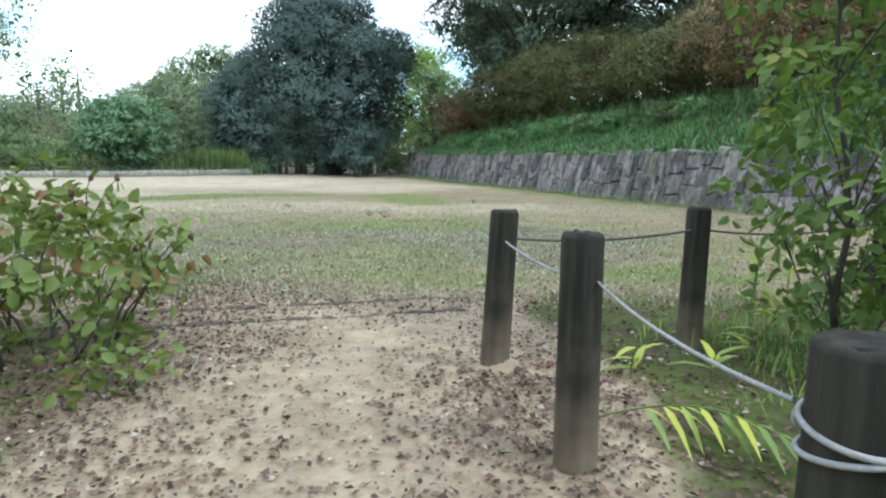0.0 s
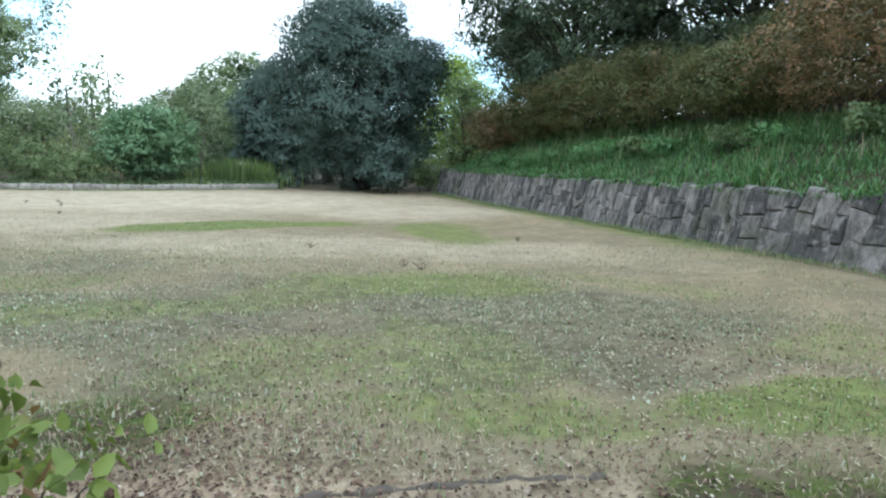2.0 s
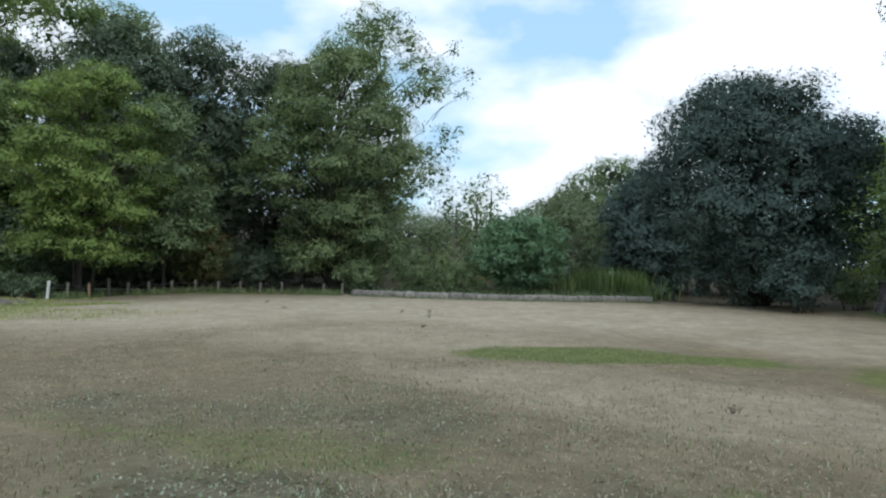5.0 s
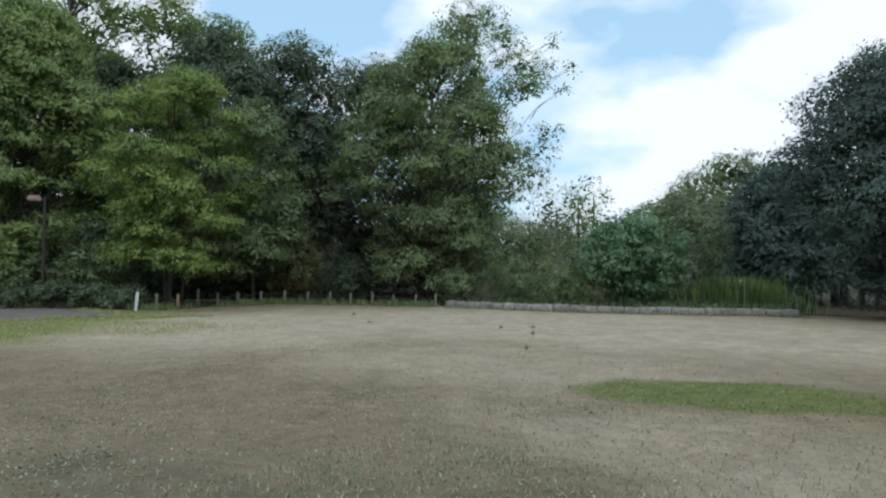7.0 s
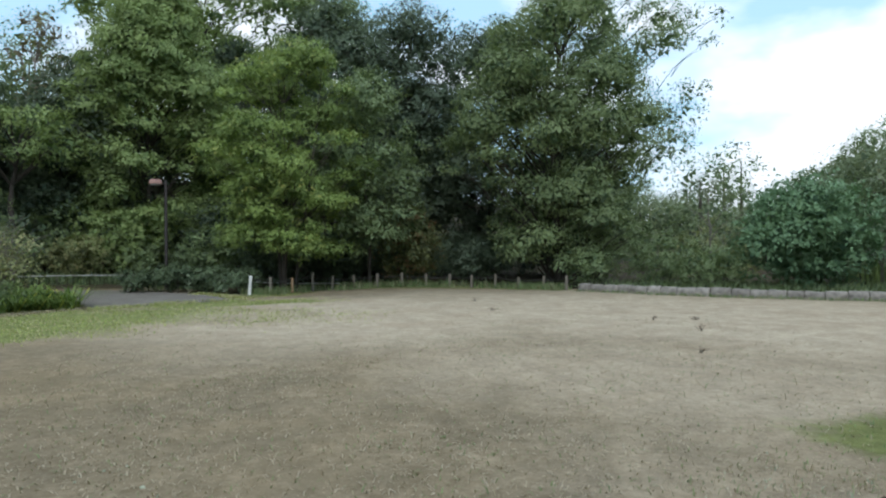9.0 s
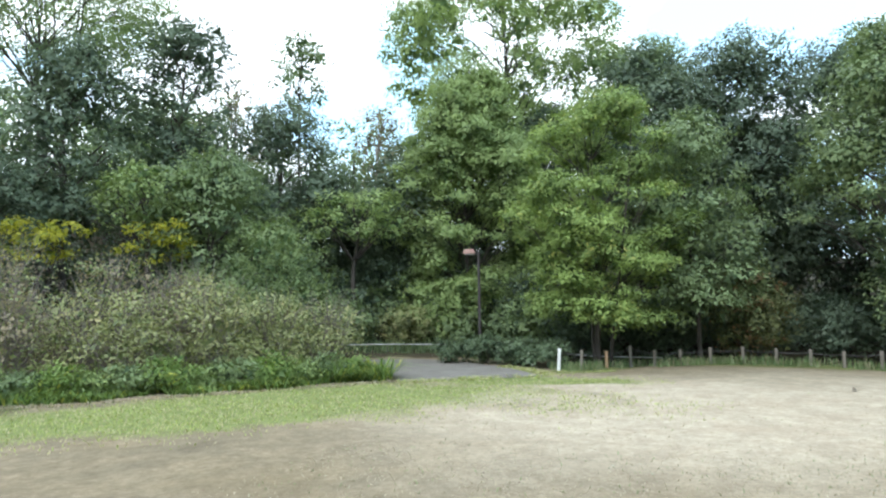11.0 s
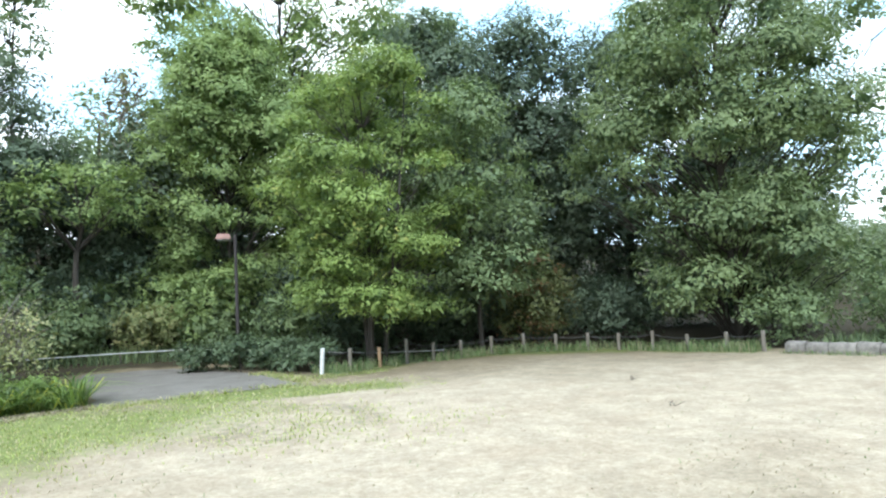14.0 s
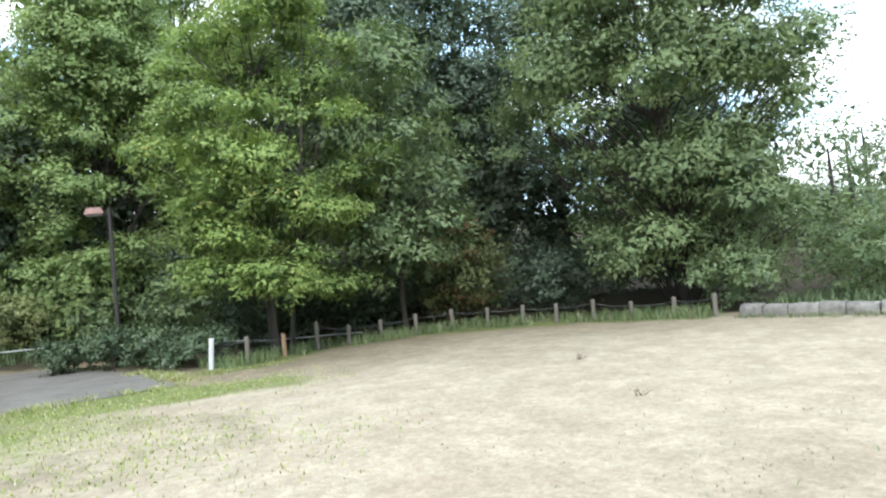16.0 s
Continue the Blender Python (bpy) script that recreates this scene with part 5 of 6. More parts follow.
# ---- woods beyond, as one mass ----
def far_woods():
    rng = np.random.default_rng(200)
    spots, hill = [], []
    for i in range(90):
        a = rng.uniform(radians(92), radians(232))
        d = rng.uniform(40, 62)
        x, y = -10 + math.cos(a) * d, 14 + math.sin(a) * d
        if x > -44 and y < 45:
            x -= 8
        if -28 < x < 3 and y > 30:
            continue
        spots.append((x, y, rng.uniform(8, 12), 3.6))
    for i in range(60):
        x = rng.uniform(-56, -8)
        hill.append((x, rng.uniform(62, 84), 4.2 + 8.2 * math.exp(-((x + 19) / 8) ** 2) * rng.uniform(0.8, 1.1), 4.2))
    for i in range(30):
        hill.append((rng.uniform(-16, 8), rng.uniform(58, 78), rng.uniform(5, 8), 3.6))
    for i in range(26):
        spots.append((rng.uniform(6, 34), rng.uniform(28, 60), rng.uniform(9, 13), 4.0))
    for i in range(24):
        spots.append((rng.uniform(16, 40), rng.uniform(-30, 28), rng.uniform(8, 13), 4.0))
    for i in range(28):
        spots.append((rng.uniform(-50, 30), rng.uniform(-42, -16), rng.uniform(8, 12), 4.0))
    # hill_woods gets the paler leaf colour in place of real aerial haze
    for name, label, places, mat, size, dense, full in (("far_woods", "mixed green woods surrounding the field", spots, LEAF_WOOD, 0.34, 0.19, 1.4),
                                                        ("hill_woods", "wooded hill beyond the field, leaves paled to stand in for haze", hill, LEAF_GREY, 0.3, 0.17, 1.3)):
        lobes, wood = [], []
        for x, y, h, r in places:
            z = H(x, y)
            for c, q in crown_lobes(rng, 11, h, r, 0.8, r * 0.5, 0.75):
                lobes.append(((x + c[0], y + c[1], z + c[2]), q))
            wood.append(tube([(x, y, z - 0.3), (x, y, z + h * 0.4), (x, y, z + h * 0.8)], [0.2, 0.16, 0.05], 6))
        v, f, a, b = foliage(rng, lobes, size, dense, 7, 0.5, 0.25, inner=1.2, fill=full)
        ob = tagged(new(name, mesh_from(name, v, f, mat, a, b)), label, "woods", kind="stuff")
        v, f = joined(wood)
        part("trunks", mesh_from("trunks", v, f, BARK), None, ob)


far_woods()


def undergrowth():
    """Low tangled growth on the floor of the wood, behind the path and the fence."""
    rng = np.random.default_rng(210)
    lobes = []
    for i in range(60):
        k = i / 59
        x, y = -38.6 + 7.4 * k * k + rng.normal() * 0.9, -4 + 42 * k
        z, h = H(x, y), rng.uniform(1.6, 3.8)
        for c, r in crown_lobes(rng, 7, h, 1.7, 0.1, 0.75, 0.7):
            lobes.append(((x + c[0], y + c[1], z + c[2]), r))
    v, f, a, b = foliage(rng, lobes, 0.19, 1.7, 8, 0.24, 0.3, inner=0.8)
    tagged(new("undergrowth", mesh_from("undergrowth", v, f, LEAF_DARK, a, b)), "tangled dark green undergrowth on the woodland floor", "undergrowth", kind="stuff")


undergrowth()


# ---- grass, leaves, litter ----
def blades(rng, x, y, z, height, width, lean=0.5):
    """Bent blades: two quads each, from a wide foot to a narrow tip."""
    n = len(x)
    th = rng.uniform(0, 2 * math.pi, n)
    out = np.stack([np.cos(th), np.sin(th), np.zeros(n)], 1)
    side = np.stack([-np.sin(th), np.cos(th), np.zeros(n)], 1) * (width * 0.5)[:, None]
    p = np.stack([x, y, z], 1)
    up = np.array((0, 0, 1.0))
    k = rng.uniform(0.3, 1.0, n)[:, None] * lean
    h = height[:, None]
    mid = p + up * h * 0.6 + out * h * k * 0.35
    tip = p + up * h * (1 - 0.25 * k) + out * h * k
    v = np.stack([p - side, p + side, mid + side * 0.8, mid - side * 0.8, tip + side * 0.12, tip - side * 0.12], 1).reshape(-1, 3)
    b = np.arange(n)[:, None] * 6
    f = np.concatenate([b + (0, 1, 2, 3), b + (3, 2, 4, 5)], 1).reshape(-1, 4)
    return v, f


def grass(name, label, x, y, height, width, mat, seed, lean=0.5, dz=0.0):
    rng = np.random.default_rng(seed)
    v, f = blades(rng, x, y, height_at(x, y) - 0.005 + dz, height, width, lean)
    t, u = rng.random(len(x)), rng.random(len(x))
    tagged(new(name, mesh_from(name, v, f, mat, np.repeat(t, 2), np.repeat(u, 2))), label, "grass", kind="stuff")


def path_sample(rng, n, reach):
    """Places on the field near the line walked."""
    t = rng.random(n)
    cx = np.interp(t, [0, 0.15, 0.4, 0.7, 1], [-0.5, -1.5, -5.5, -12, -16])
    cy = np.interp(t, [0, 0.15, 0.4, 0.7, 1], [4, 7, 10.5, 14.5, 17])
    a, d = rng.uniform(0, 2 * math.pi, n), reach * np.sqrt(rng.random(n))
    return cx + np.cos(a) * d, cy + np.sin(a) * d


def patchy(x, y):
    """Uneven cover in patches of several sizes, 0 to 1."""
    v = 0.5 * wave(x, y, 0.8) + 0.35 * wave(y * 0.8 + x * 0.6, x * 0.8 - y * 0.6, 1.9) + 0.3 * wave(x * 0.6 - y * 0.8, x * 0.8 + y * 0.6, 4.3)
    return np.clip(0.5 + 0.75 * v, 0, 1)


def field_grass():
    rng = np.random.default_rng(300)
    x, y = path_sample(rng, 108000, 6.0)
    g = growth(x, y)
    bare = np.maximum.reduce([g["soil"], g["moss"] * 0.6, g["wood"], g["pale"] * 0.8])
    keep = (rng.random(len(x)) > bare) & (rng.random(len(x)) < 0.12 + 0.88 * patchy(x, y)) & (side_of(x, y, WALL) < -0.1)
    x, y = x[keep], y[keep]
    g = growth(x, y)
    pick = rng.random(len(x))
    green = pick < np.maximum(g["green"] * 0.9, 0.12 * patchy(y, x))
    clover = ~green & (pick < np.maximum(g["clover"] * 1.1 * patchy(y + 3, x), 0.04))
    dry = ~green & ~clover
    for name, label, mask, lo, hi, w, lean, mat in (("turf", "short green grass blades", green, 0.025, 0.06, 0.008, 1.6, LEAF_TURF),
                                                    ("clover", "low grey-green clover and weeds", clover, 0.012, 0.03, 0.021, 1.6, LEAF_CLOVER),
                                                    ("straw_grass", "short dry straw-coloured grass blades", dry, 0.015, 0.045, 0.008, 2.4, LEAF_STRAW)):
        n = int(mask.sum())
        grass(name, label, x[mask], y[mask], rng.uniform(lo, hi, n), rng.uniform(0.6, 1.5, n) * w, mat, 301, lean)


field_grass()


def lawn_blades():
    """Thin upright blades thick on the first stretch of the field."""
    rng = np.random.default_rng(340)
    n = 110000
    x, y = rng.uniform(-7.5, 5.0, n), 4.3 + 9.5 * rng.random(n) ** 1.25
    g = growth(x, y)
    keep = (rng.random(n) > np.maximum.reduce([g["soil"], g["wood"], g["pale"] * 0.75])) & (rng.random(n) < 0.06 + 0.94 * patchy(x * 1.2 + 5, y * 1.2) ** 1.4) & (side_of(x, y, WALL) < -0.2)
    x, y = x[keep], y[keep]
    g = growth(x, y)
    pick = rng.random(len(x))
    green = pick < 0.2 + 0.6 * g["green"]
    grey = ~green & (pick < 0.32 + 0.7 * g["clover"] * patchy(y, x + 2))
    for name, label, mask, hi, w, mat in (("lawn_grass", "thin green grass blades of a thin lawn", green, 0.075, 0.006, LEAF_TURF), ("lawn_weeds", "small grey-green weeds among the grass", grey, 0.045, 0.011, LEAF_CLOVER),
                                          ("dry_grass", "thin dry upright grass blades", ~green & ~grey, 0.065, 0.005, LEAF_STRAW)):
        n = int(mask.sum())
        grass(name, label, x[mask], y[mask], rng.uniform(0.02, hi, n), rng.uniform(0.6, 1.4, n) * w, mat, 341, 0.9)


lawn_blades()


def line_sample(rng, line, n, lo, hi):
    """Places beside a line, between two distances to its right."""
    L = Line(line)
    out = np.array([L.at(s) for s in rng.uniform(0, L.total, n)])
    d = rng.uniform(lo, hi, n)
    return out[:, 0] + out[:, 2] * d, out[:, 1] + out[:, 3] * d


def rough_grass():
    rng = np.random.default_rng(310)
    x, y = line_sample(rng, WALL[1:8], 46000, 0.3, 4.6)
    h = rng.uniform(0.12, 0.36, len(x)) * (0.8 + 0.4 * wave(x, y, 1.3) + 0.2 * wave(x, y, 3.1))
    grass("bank_grass", "thick bright green grass covering the bank above the wall", x, y, h, rng.uniform(0.012, 0.03, len(x)), LEAF_BANK, 311, 1.3)
    x, y = line_sample(rng, WALL[1:8], 9000, 0.26, 0.55)
    top = WALL_TOP - 0.07 - height_at(x, y)
    top = np.where(top > 0, top, 0.0)
    h = rng.uniform(0.06, 0.24, len(x)) * (0.7 + 0.5 * wave(x, y, 2.1))
    grass("wall_top_grass", "grass hanging over the top of the stone wall", x, y, h, rng.uniform(0.012, 0.03, len(x)), LEAF_BANK, 316, 1.6, dz=top)
    x, y = line_sample(rng, WALL[1:8], 5200, 1.2, 4.4)
    near = patchy(x * 1.6, y * 1.6) > 0.55
    x, y = x[near], y[near]
    grass("tall_bank_grass", "taller pale seeding grass on the bank", x, y, rng.uniform(0.3, 0.65, len(x)), rng.uniform(0.01, 0.022, len(x)), LEAF_TURF, 317, 0.6)
    x, y = line_sample(rng, BED[:6] + [(-26.2, 11.4)], 15000, -1.7, 0.3)
    d = side_of(x, y, BED)
    front = (d < 0.0 + 0.28 * wave(x, y, 1.6) + 0.12 * wave(x, y, 4.7)) & (patchy(x * 2.2, y * 2.2) > 0.16)
    x, y, d = x[front], y[front], d[front]
    h = rng.uniform(0.08, 0.4, len(x)) * (0.75 + 0.45 * wave(x, y, 1.9) + 0.25 * wave(x, y, 4.1)) * (1 + 0.9 * smooth(y, 8.5, 10.5)) + 0.05
    grass("bamboo_grass", "low green bamboo grass with drooping leaves edging the bed", x, y, h, rng.uniform(0.025, 0.05, len(x)), LEAF_SASA, 312, 2.4)
    x, y = line_sample(rng, BED[:6], 9000, 0.35, 1.0)
    lip = np.abs(side_of(x, y, BED) - 0.62 - 0.2 * wave(x, y, 1.4)) < 0.13 + 0.1 * wave(y, x, 2.3)
    x, y = x[lip], y[lip]
    grass("edge_straw", "ragged lip of pale dry grass along the bare edge of the bed", x, y, rng.uniform(0.04, 0.12, len(x)), rng.uniform(0.006, 0.014, len(x)), LEAF_STRAW, 325, 1.8)
    x, y = line_sample(rng, FENCE, 5200, -0.5, 0.55)
    thin = patchy(x * 1.5, y * 1.5) > 0.32
    x, y = x[thin], y[thin]
    grass("fence_grass", "rough green grass along the field fence", x, y, rng.uniform(0.08, 0.4, len(x)), rng.uniform(0.01, 0.02, len(x)), LEAF_TURF, 313, 0.8)
    x, y = rng.uniform(-26.5, -16.5, 90000), rng.uniform(1.5, 18.5, 90000)
    g = growth(x, y)
    near = np.maximum.reduce([g["green"], g["verge"], 0.65 * blob(x, y, -20.3, 14.2, 3.4, 1.6, 55)])
    keep = (rng.random(len(x)) < near * (0.25 + 0.75 * patchy(x * 1.4, y * 1.4)) - g["wood"]) & ((x > -24.4) | (y < 11.4) | (y > 16.0))
    x, y = x[keep][:26000], y[keep][:26000]
    grass("verge_grass", "short light yellow-green grass on the verge of the bed", x, y, rng.uniform(0.02, 0.07, len(x)), rng.uniform(0.008, 0.018, len(x)), LEAF_VERGE, 322, 1.2)
    x, y = rng.normal(-20.4, 1.3, 240), rng.normal(14.3, 1.1, 240)
    grass("verge_weeds", "scattered taller pale weeds on the dry ground", x, y, rng.uniform(0.04, 0.09, len(x)), rng.uniform(0.01, 0.024, len(x)), LEAF_VERGE, 323, 1.8)
    x, y = line_sample(rng, [(-24.4, 11.6), (-24.6, 13.2), (-24.8, 14.6), (-24.9, 16.0), (-26.6, 15.9), (-28.2, 15.4)], 3400, -0.3, 0.35)
    thin = patchy(x * 2.4, y * 2.4) > 0.35
    x, y = x[thin], y[thin]
    grass("path_edge_grass", "ragged grass creeping over the edge of the asphalt", x, y, rng.uniform(0.03, 0.14, len(x)), rng.uniform(0.008, 0.018, len(x)), LEAF_VERGE, 326, 1.3)
    x, y = line_sample(rng, [(-35.3, 4.0), (-35.0, 9.0), (-34.7, 12.0), (-34.4, 14.6), (-31.5, 17.0)], 5200, -1.4, 0.25)
    grass("path_side_grass", "rough dull green grass behind the white rail", x, y, rng.uniform(0.12, 0.5, len(x)), rng.uniform(0.015, 0.035, len(x)), LEAF_WOOD, 318, 0.8)
    x, y = line_sample(rng, LOGS, 6000, -5.0, -0.3)
    grass("tall_grass", "rough dull green grass behind the log kerb", x, y, rng.uniform(0.12, 0.5, len(x)), rng.uniform(0.015, 0.03, len(x)), LEAF_WOOD, 314, 0.9)
    x, y = rng.normal(-11.9, 1.0, 2600), rng.normal(35.9, 0.7, 2600)
    grass("tall_grass_clump", "stand of tall bright green grass with pale tips behind the kerb", x, y, rng.uniform(0.7, 1.75, len(x)), rng.uniform(0.02, 0.045, len(x)), LEAF_FRESH, 319, 0.5)
    x, y = line_sample(rng, LOGS, 2600, 0.1, 0.5)
    grass("kerb_grass", "short dry grass growing against the kerb", x, y, rng.uniform(0.04, 0.15, len(x)), rng.uniform(0.008, 0.016, len(x)), LEAF_TURF, 321, 0.8)
    x, y = rng.normal(1.9, 0.6, 1500), rng.normal(2.9, 0.65, 1500)
    thin = (patchy(x * 3, y * 3) > 0.45) & (x > 0.95)
    x, y = x[thin], y[thin]
    grass("entrance_weeds", "sparse green weeds and grass in the mossy earth by the rope fence", x, y, rng.uniform(0.03, 0.17, len(x)), rng.uniform(0.006, 0.014, len(x)), LEAF_SASA, 324, 0.9)
    x, y = line_sample(rng, WALL[2:8], 4500, -0.3, 0.02)
    grass("wall_foot_grass", "short grass at the foot of the stone wall", x, y, rng.uniform(0.04, 0.14, len(x)), rng.uniform(0.006, 0.012, len(x)), LEAF_TURF, 315, 0.7)


rough_grass()


def litter():
    rng = np.random.default_rng(320)
    n = 42000
    x, y = np.where(rng.random(n) < 0.3, rng.normal(-1.55, 0.55, n), rng.normal(-0.2, 2.4, n)), rng.uniform(1.2, 9.5, n)
    keep = rng.random(n) < np.where(y < 5.2, 1.0, 0.4 * np.exp(-(y - 5.2) / 1.8) + 0.03)
    keep &= (rng.random(n) < 0.25 + 0.75 * np.clip(np.abs(x + 0.35 - 0.0 * y) / 1.2, 0, 1))
    x, y = x[keep], y[keep]
    for cx, cy, sx, sy, m in ((0.35, 2.4, 0.28, 0.5, 2000), (0.8, 2.5, 0.4, 0.7, 1300), (-1.5, 2.7, 0.3, 0.5, 900), (-0.8, 1.9, 0.35, 0.2, 350), (-1.1, 3.3, 0.3, 0.25, 500), (-0.6, 4.3, 1.1, 0.3, 1800), (1.9, 6.6, 1.2, 0.7, 1500)):
        x, y = np.concatenate([x, rng.normal(cx, sx, m)]), np.concatenate([y, rng.normal(cy, sy, m)])
    x, y = np.concatenate([x, rng.uniform(-33, -25, 260)]), np.concatenate([y, rng.uniform(11.2, 15.6, 260)])
    x2, y2 = path_sample(rng, 420, 7.5)
    x, y = np.concatenate([x, x2]), np.concatenate([y, y2])
    n = len(x)
    p = np.stack([x, y, height_at(x, y) + 0.012], 1)
    l = rng.uniform(0.012, 0.03, n) * rng.uniform(0.8, 1.35, n)
    v, f = leaf_quads(p, rng.normal(size=(n, 3)) * (1, 1, 0.25), rng.normal(size=(n, 3)) * 0.4 + (0, 0, 1), l, l * 0.7)
    tagged(new("leaf_litter", mesh_from("leaf_litter", v, f, LEAF_LITTER, rng.random(n), rng.random(n))), "small brown fallen leaves and husks on the ground", "litter", kind="stuff")


litter()


def straw_bits():
    """Pale dry bits lying in the grass near the entrance and along the walk."""
    rng = np.random.default_rng(330)
    x = np.concatenate([rng.normal(-0.8, 3.2, 5200), rng.uniform(-9, 0, 1500), rng.normal(0.8, 1.6, 2600)])
    y = np.concatenate([rng.uniform(4.4, 10.5, 5200), rng.uniform(7, 14, 1500), rng.uniform(5.6, 9.0, 2600)])
    keep = rng.random(len(x)) < 0.12 + 0.88 * patchy(x * 1.3, y * 1.3)
    x, y = x[keep], y[keep]
    n = len(x)
    l = rng.uniform(0.02, 0.055, n)
    v, f = leaf_quads(np.stack([x, y, height_at(x, y) + 0.022], 1), rng.normal(size=(n, 3)) * (1, 1, 0.2), rng.normal(size=(n, 3)) * 0.3 + (0, 0, 1), l, rng.uniform(0.006, 0.02, n))
    tagged(new("straw_bits", mesh_from("straw_bits", v, f, LEAF_STRAW, rng.uniform(0.25, 1, n), rng.random(n) * 0.8)), "pale dry straw and leaf bits lying in the grass", "litter", kind="stuff")


straw_bits()


def bamboo_sprig(x, y, h, n, seed, size=0.2, label="small bamboo sprig with yellow-green lance leaves"):
    rng = np.random.default_rng(seed)
    t = thing("bamboo_sprig", x, y, H(x, y), label, "plant", "bamboo sprigs by the rope fence")
    v, f = tube([(0, 0, -0.05), (0.01, 0.01, h * 0.5), (0.03, 0, h)], [0.004, 0.004, 0.002], 6)
    part("stem", mesh_from("stem", v, f, LEAF_SASA, np.full(len(f), 0.4), np.zeros(len(f))), None, t)
    th = rng.uniform(0, 2 * math.pi, n)
    p = np.stack([np.zeros(n) + 0.02, np.zeros(n), h * rng.uniform(0.3, 1.0, n)], 1)
    ax = np.stack([np.cos(th), np.sin(th), rng.uniform(-0.1, 0.9, n)], 1)
    l = size * rng.uniform(0.7, 1.2, n)
    pieces = []
    for k in range(n):
        d = ax[k] / np.linalg.norm(ax[k])
        s = np.cross(d, (0, 0, 1.0))
        s /= np.linalg.norm(s)
        q = []
        for u, w in ((0, 0.15), (0.25, 1), (0.6, 0.8), (1, 0.05)):
            c = p[k] + d * l[k] * u + np.array((0, 0, -0.35 * l[k] * u * u))
            q += [c - s * w * 0.018, c + (0, 0, -0.004 * w), c + s * w * 0.018]
        fs = np.array([(i * 3 + j, i * 3 + j + 1, i * 3 + j + 4, i * 3 + j + 3) for i in range(3) for j in range(2)])
        pieces.append((np.array(q), fs))
    v, f = joined(pieces)
    part("leaves", mesh_from("leaves", v, f, LEAF_SASA, np.repeat(rng.uniform(0.4, 1, n), 6), np.repeat(rng.uniform(0.84, 1, n), 6)), None, t)
    return t


for i, (x, y, h, n) in enumerate([(0.86, 2.6, 0.16, 7), (1.75, 3.35, 0.5, 12), (1.95, 3.7, 0.55, 14), (2.2, 3.3, 0.45, 12), (1.55, 2.95, 0.18, 6),
                                  (2.5, 4.3, 0.5, 12), (2.9, 4.0, 0.6, 14), (1.2, 2.6, 0.12, 5)]):
    bamboo_sprig(x, y, h, n, 400 + i)


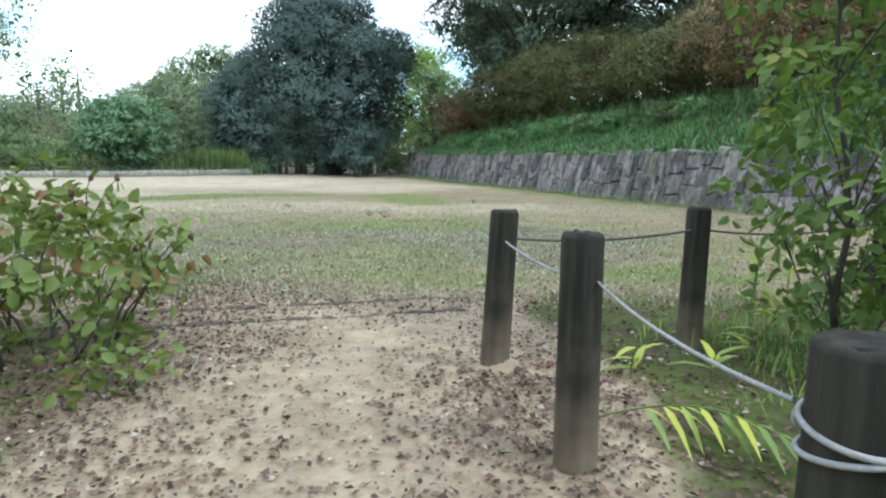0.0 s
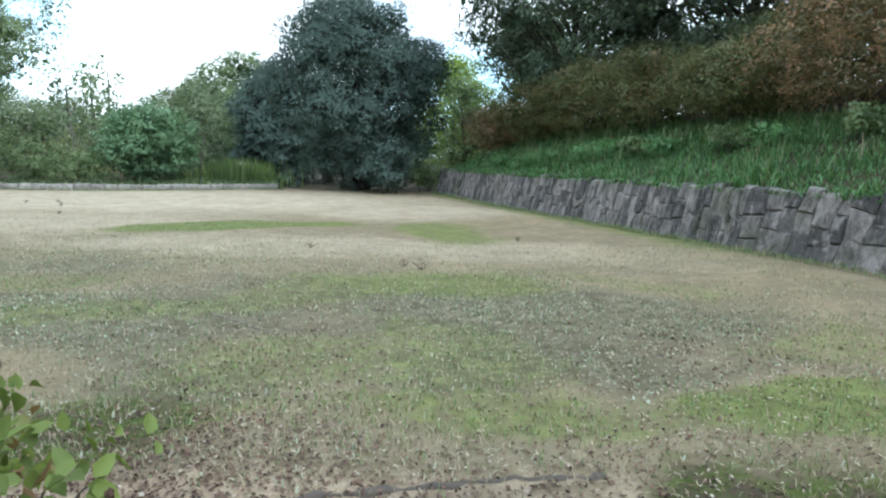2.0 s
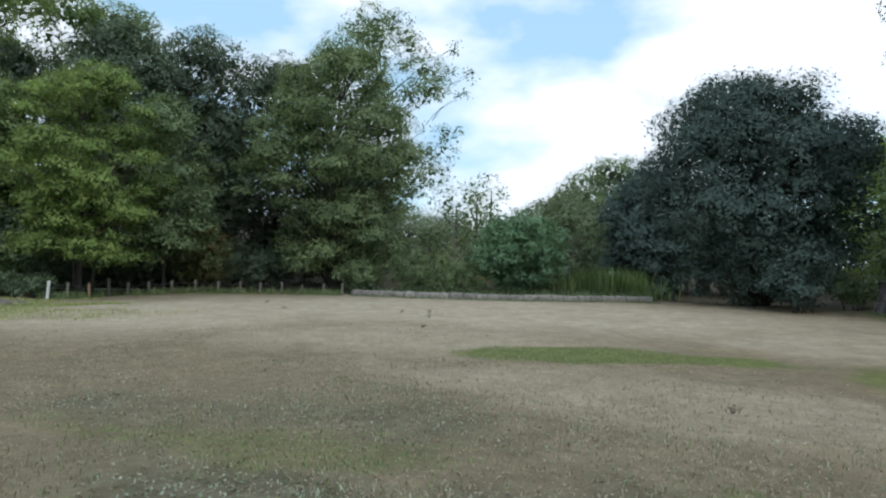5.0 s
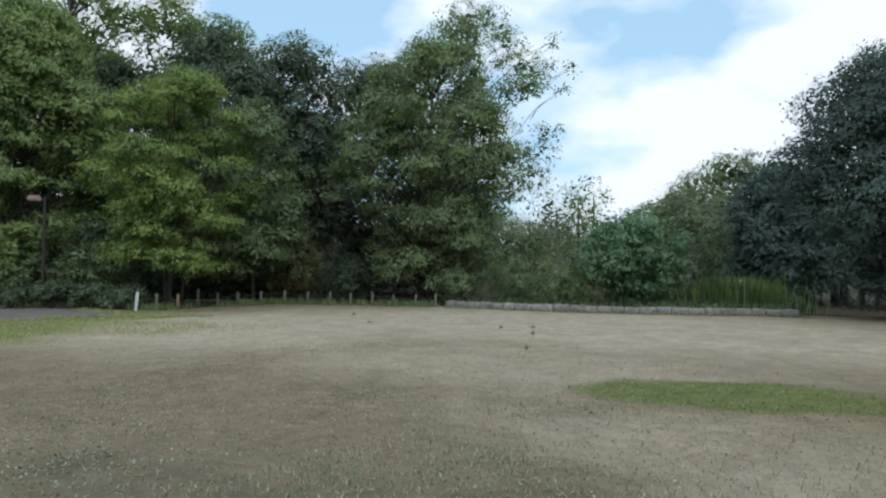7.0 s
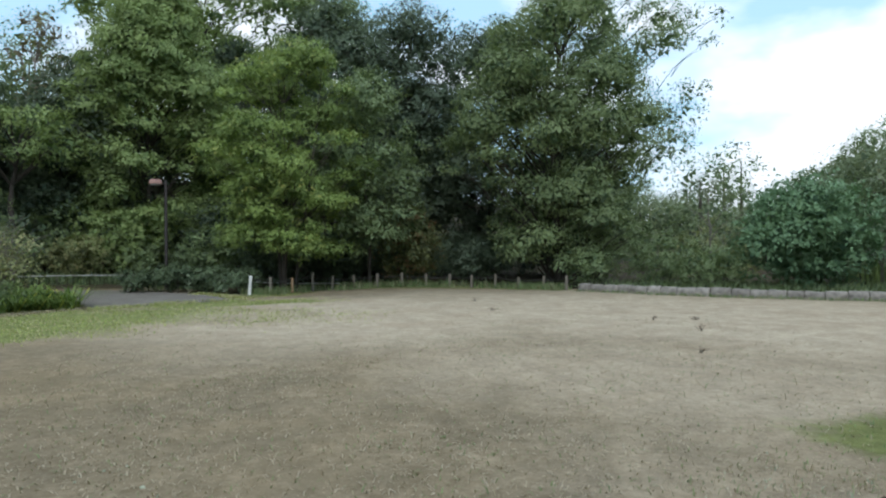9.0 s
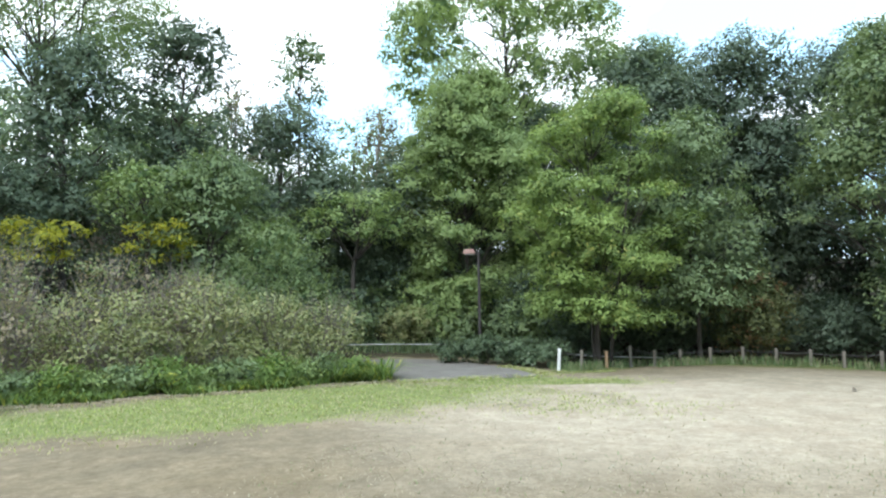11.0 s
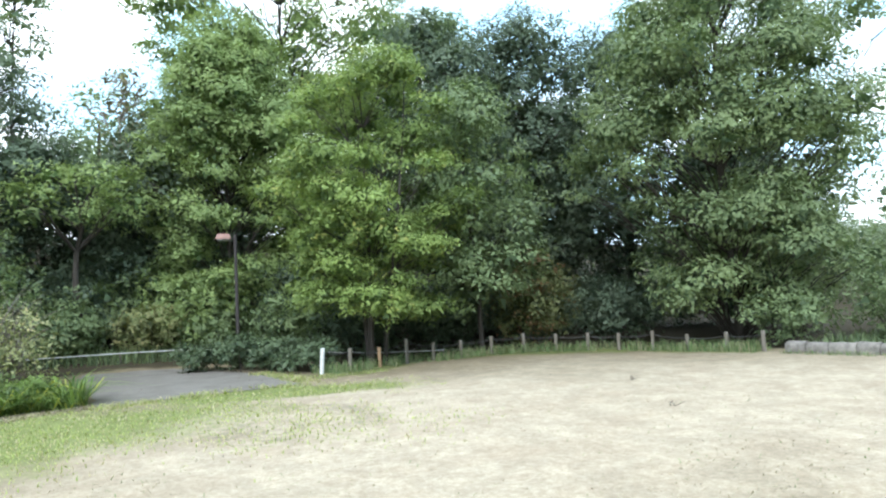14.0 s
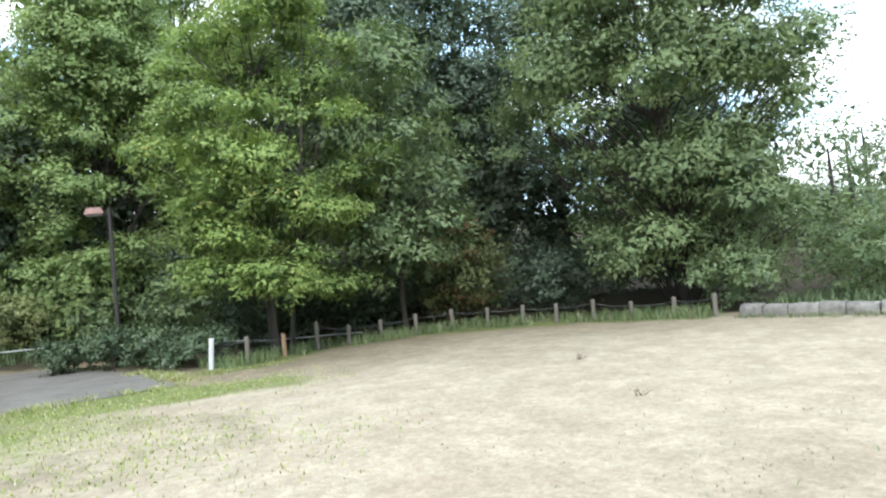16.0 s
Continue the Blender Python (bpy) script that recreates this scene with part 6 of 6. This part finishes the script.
def arching_sprig(x, y, reach, rise, turn, seed):
    """A thin cane that arches over, with lance leaves hanging from both sides."""
    rng = np.random.default_rng(seed)
    t = thing("bamboo_sprig", x, y, H(x, y), "arching bamboo cane with drooping yellow-green lance leaves", "plant", "bamboo sprigs by the rope fence")
    k = np.linspace(0, 1, 12)
    cane = np.stack([reach * k, 0.03 * np.sin(k * 4), rise * np.sin(k * 2.3)], 1)
    v, f = tube(cane, np.linspace(0.0045, 0.0015, 12), 6)
    part("stem", mesh_from("stem", v, f, LEAF_SASA, np.full(len(f), 0.5), np.zeros(len(f))), None, t)
    for i in range(3, 12):
        for side in (-1, 1):
            d = unit(np.array([(0.75, side * rng.uniform(0.35, 0.8), rng.uniform(-0.3, 0.1))]))[0]
            s = unit(np.cross(d, (0, 0, 1.0))[None])[0]
            l, q = rng.uniform(0.13, 0.2), []
            for u, w in ((0, 0.15), (0.25, 1), (0.6, 0.8), (1, 0.05)):
                c = cane[i] + d * l * u + np.array((0, 0, -0.5 * l * u * u))
                q += [c - s * w * 0.013, c + (0, 0, -0.003 * w), c + s * w * 0.013]
            fs = np.array([(a * 3 + b, a * 3 + b + 1, a * 3 + b + 4, a * 3 + b + 3) for a in range(3) for b in range(2)])
            part("leaf", mesh_from("leaf", q, fs, LEAF_SASA, np.full(6, rng.uniform(0.3, 1)), np.full(6, rng.uniform(0.8, 1))), None, t)
    t.rotation_euler = (0, 0, radians(turn))


arching_sprig(0.6, 2.2, 0.66, 0.13, -38, 430)


def dry_weed(x, y, h, seed):
    rng = np.random.default_rng(seed)
    t = thing("dry_weed", x, y, H(x, y), "small dead brown weed standing in the short grass", "weed", "dead weeds on the field")
    pieces = [limb(rng, (rng.normal() * 0.02, rng.normal() * 0.02, -0.02), (rng.normal() * 0.06, rng.normal() * 0.06, h * rng.uniform(0.6, 1.0)), 0.005, 0.002, n=4) for _ in range(6)]
    v, f = joined(pieces)
    part("stalks", mesh_from("stalks", v, f, BARK), None, t)
    v, f, a, b = foliage(rng, [((0, 0, h * 0.6), (0.05, 0.05, h * 0.4))], 0.03, 60, 3, 0.03, 0.1, inner=0)
    part("dead_leaves", mesh_from("dead_leaves", v, f, LEAF_LITTER, a * 0.6, b * 0.8), None, t)


WEEDS = [(-0.7, 10.3, 0.2), (-0.95, 10.5, 0.12), (-2.7, 12.3, 0.1), (1.0, 14.0, 0.14), (-11.5, 19.6, 0.16), (-12.6, 21.2, 0.14),
         (-13.2, 20.6, 0.12), (-17.0, 19.4, 0.12), (-19.6, 21.0, 0.12), (-10.2, 17.4, 0.1)]
for i, (x, y, h) in enumerate(WEEDS):
    dry_weed(x, y, h * 0.7, 500 + i)


def fallen_twig(a, b, r, seed, mat):
    rng = np.random.default_rng(seed)
    n = 9
    p = [(a[0] + (b[0] - a[0]) * k / n + rng.normal() * 0.006, a[1] + (b[1] - a[1]) * k / n + rng.normal() * 0.006, 0.0) for k in range(n + 1)]
    p = [(x, y, H(x, y) + r * 0.8 + 0.004) for x, y, _ in p]
    v, f = tube(p, np.linspace(r, r * 0.5, n + 1), 6)
    tagged(new("fallen_twig", mesh_from("fallen_twig", v, f, mat, smooth=True)), "thin dry fallen twig lying on the ground", "twig", "fallen twigs")


fallen_twig((-1.08, 2.75), (-1.16, 3.22), 0.007, 1, BARK_PALE)
fallen_twig((-2.6, 7.55), (-1.75, 6.9), 0.006, 3, BARK_PALE)

build_wall()
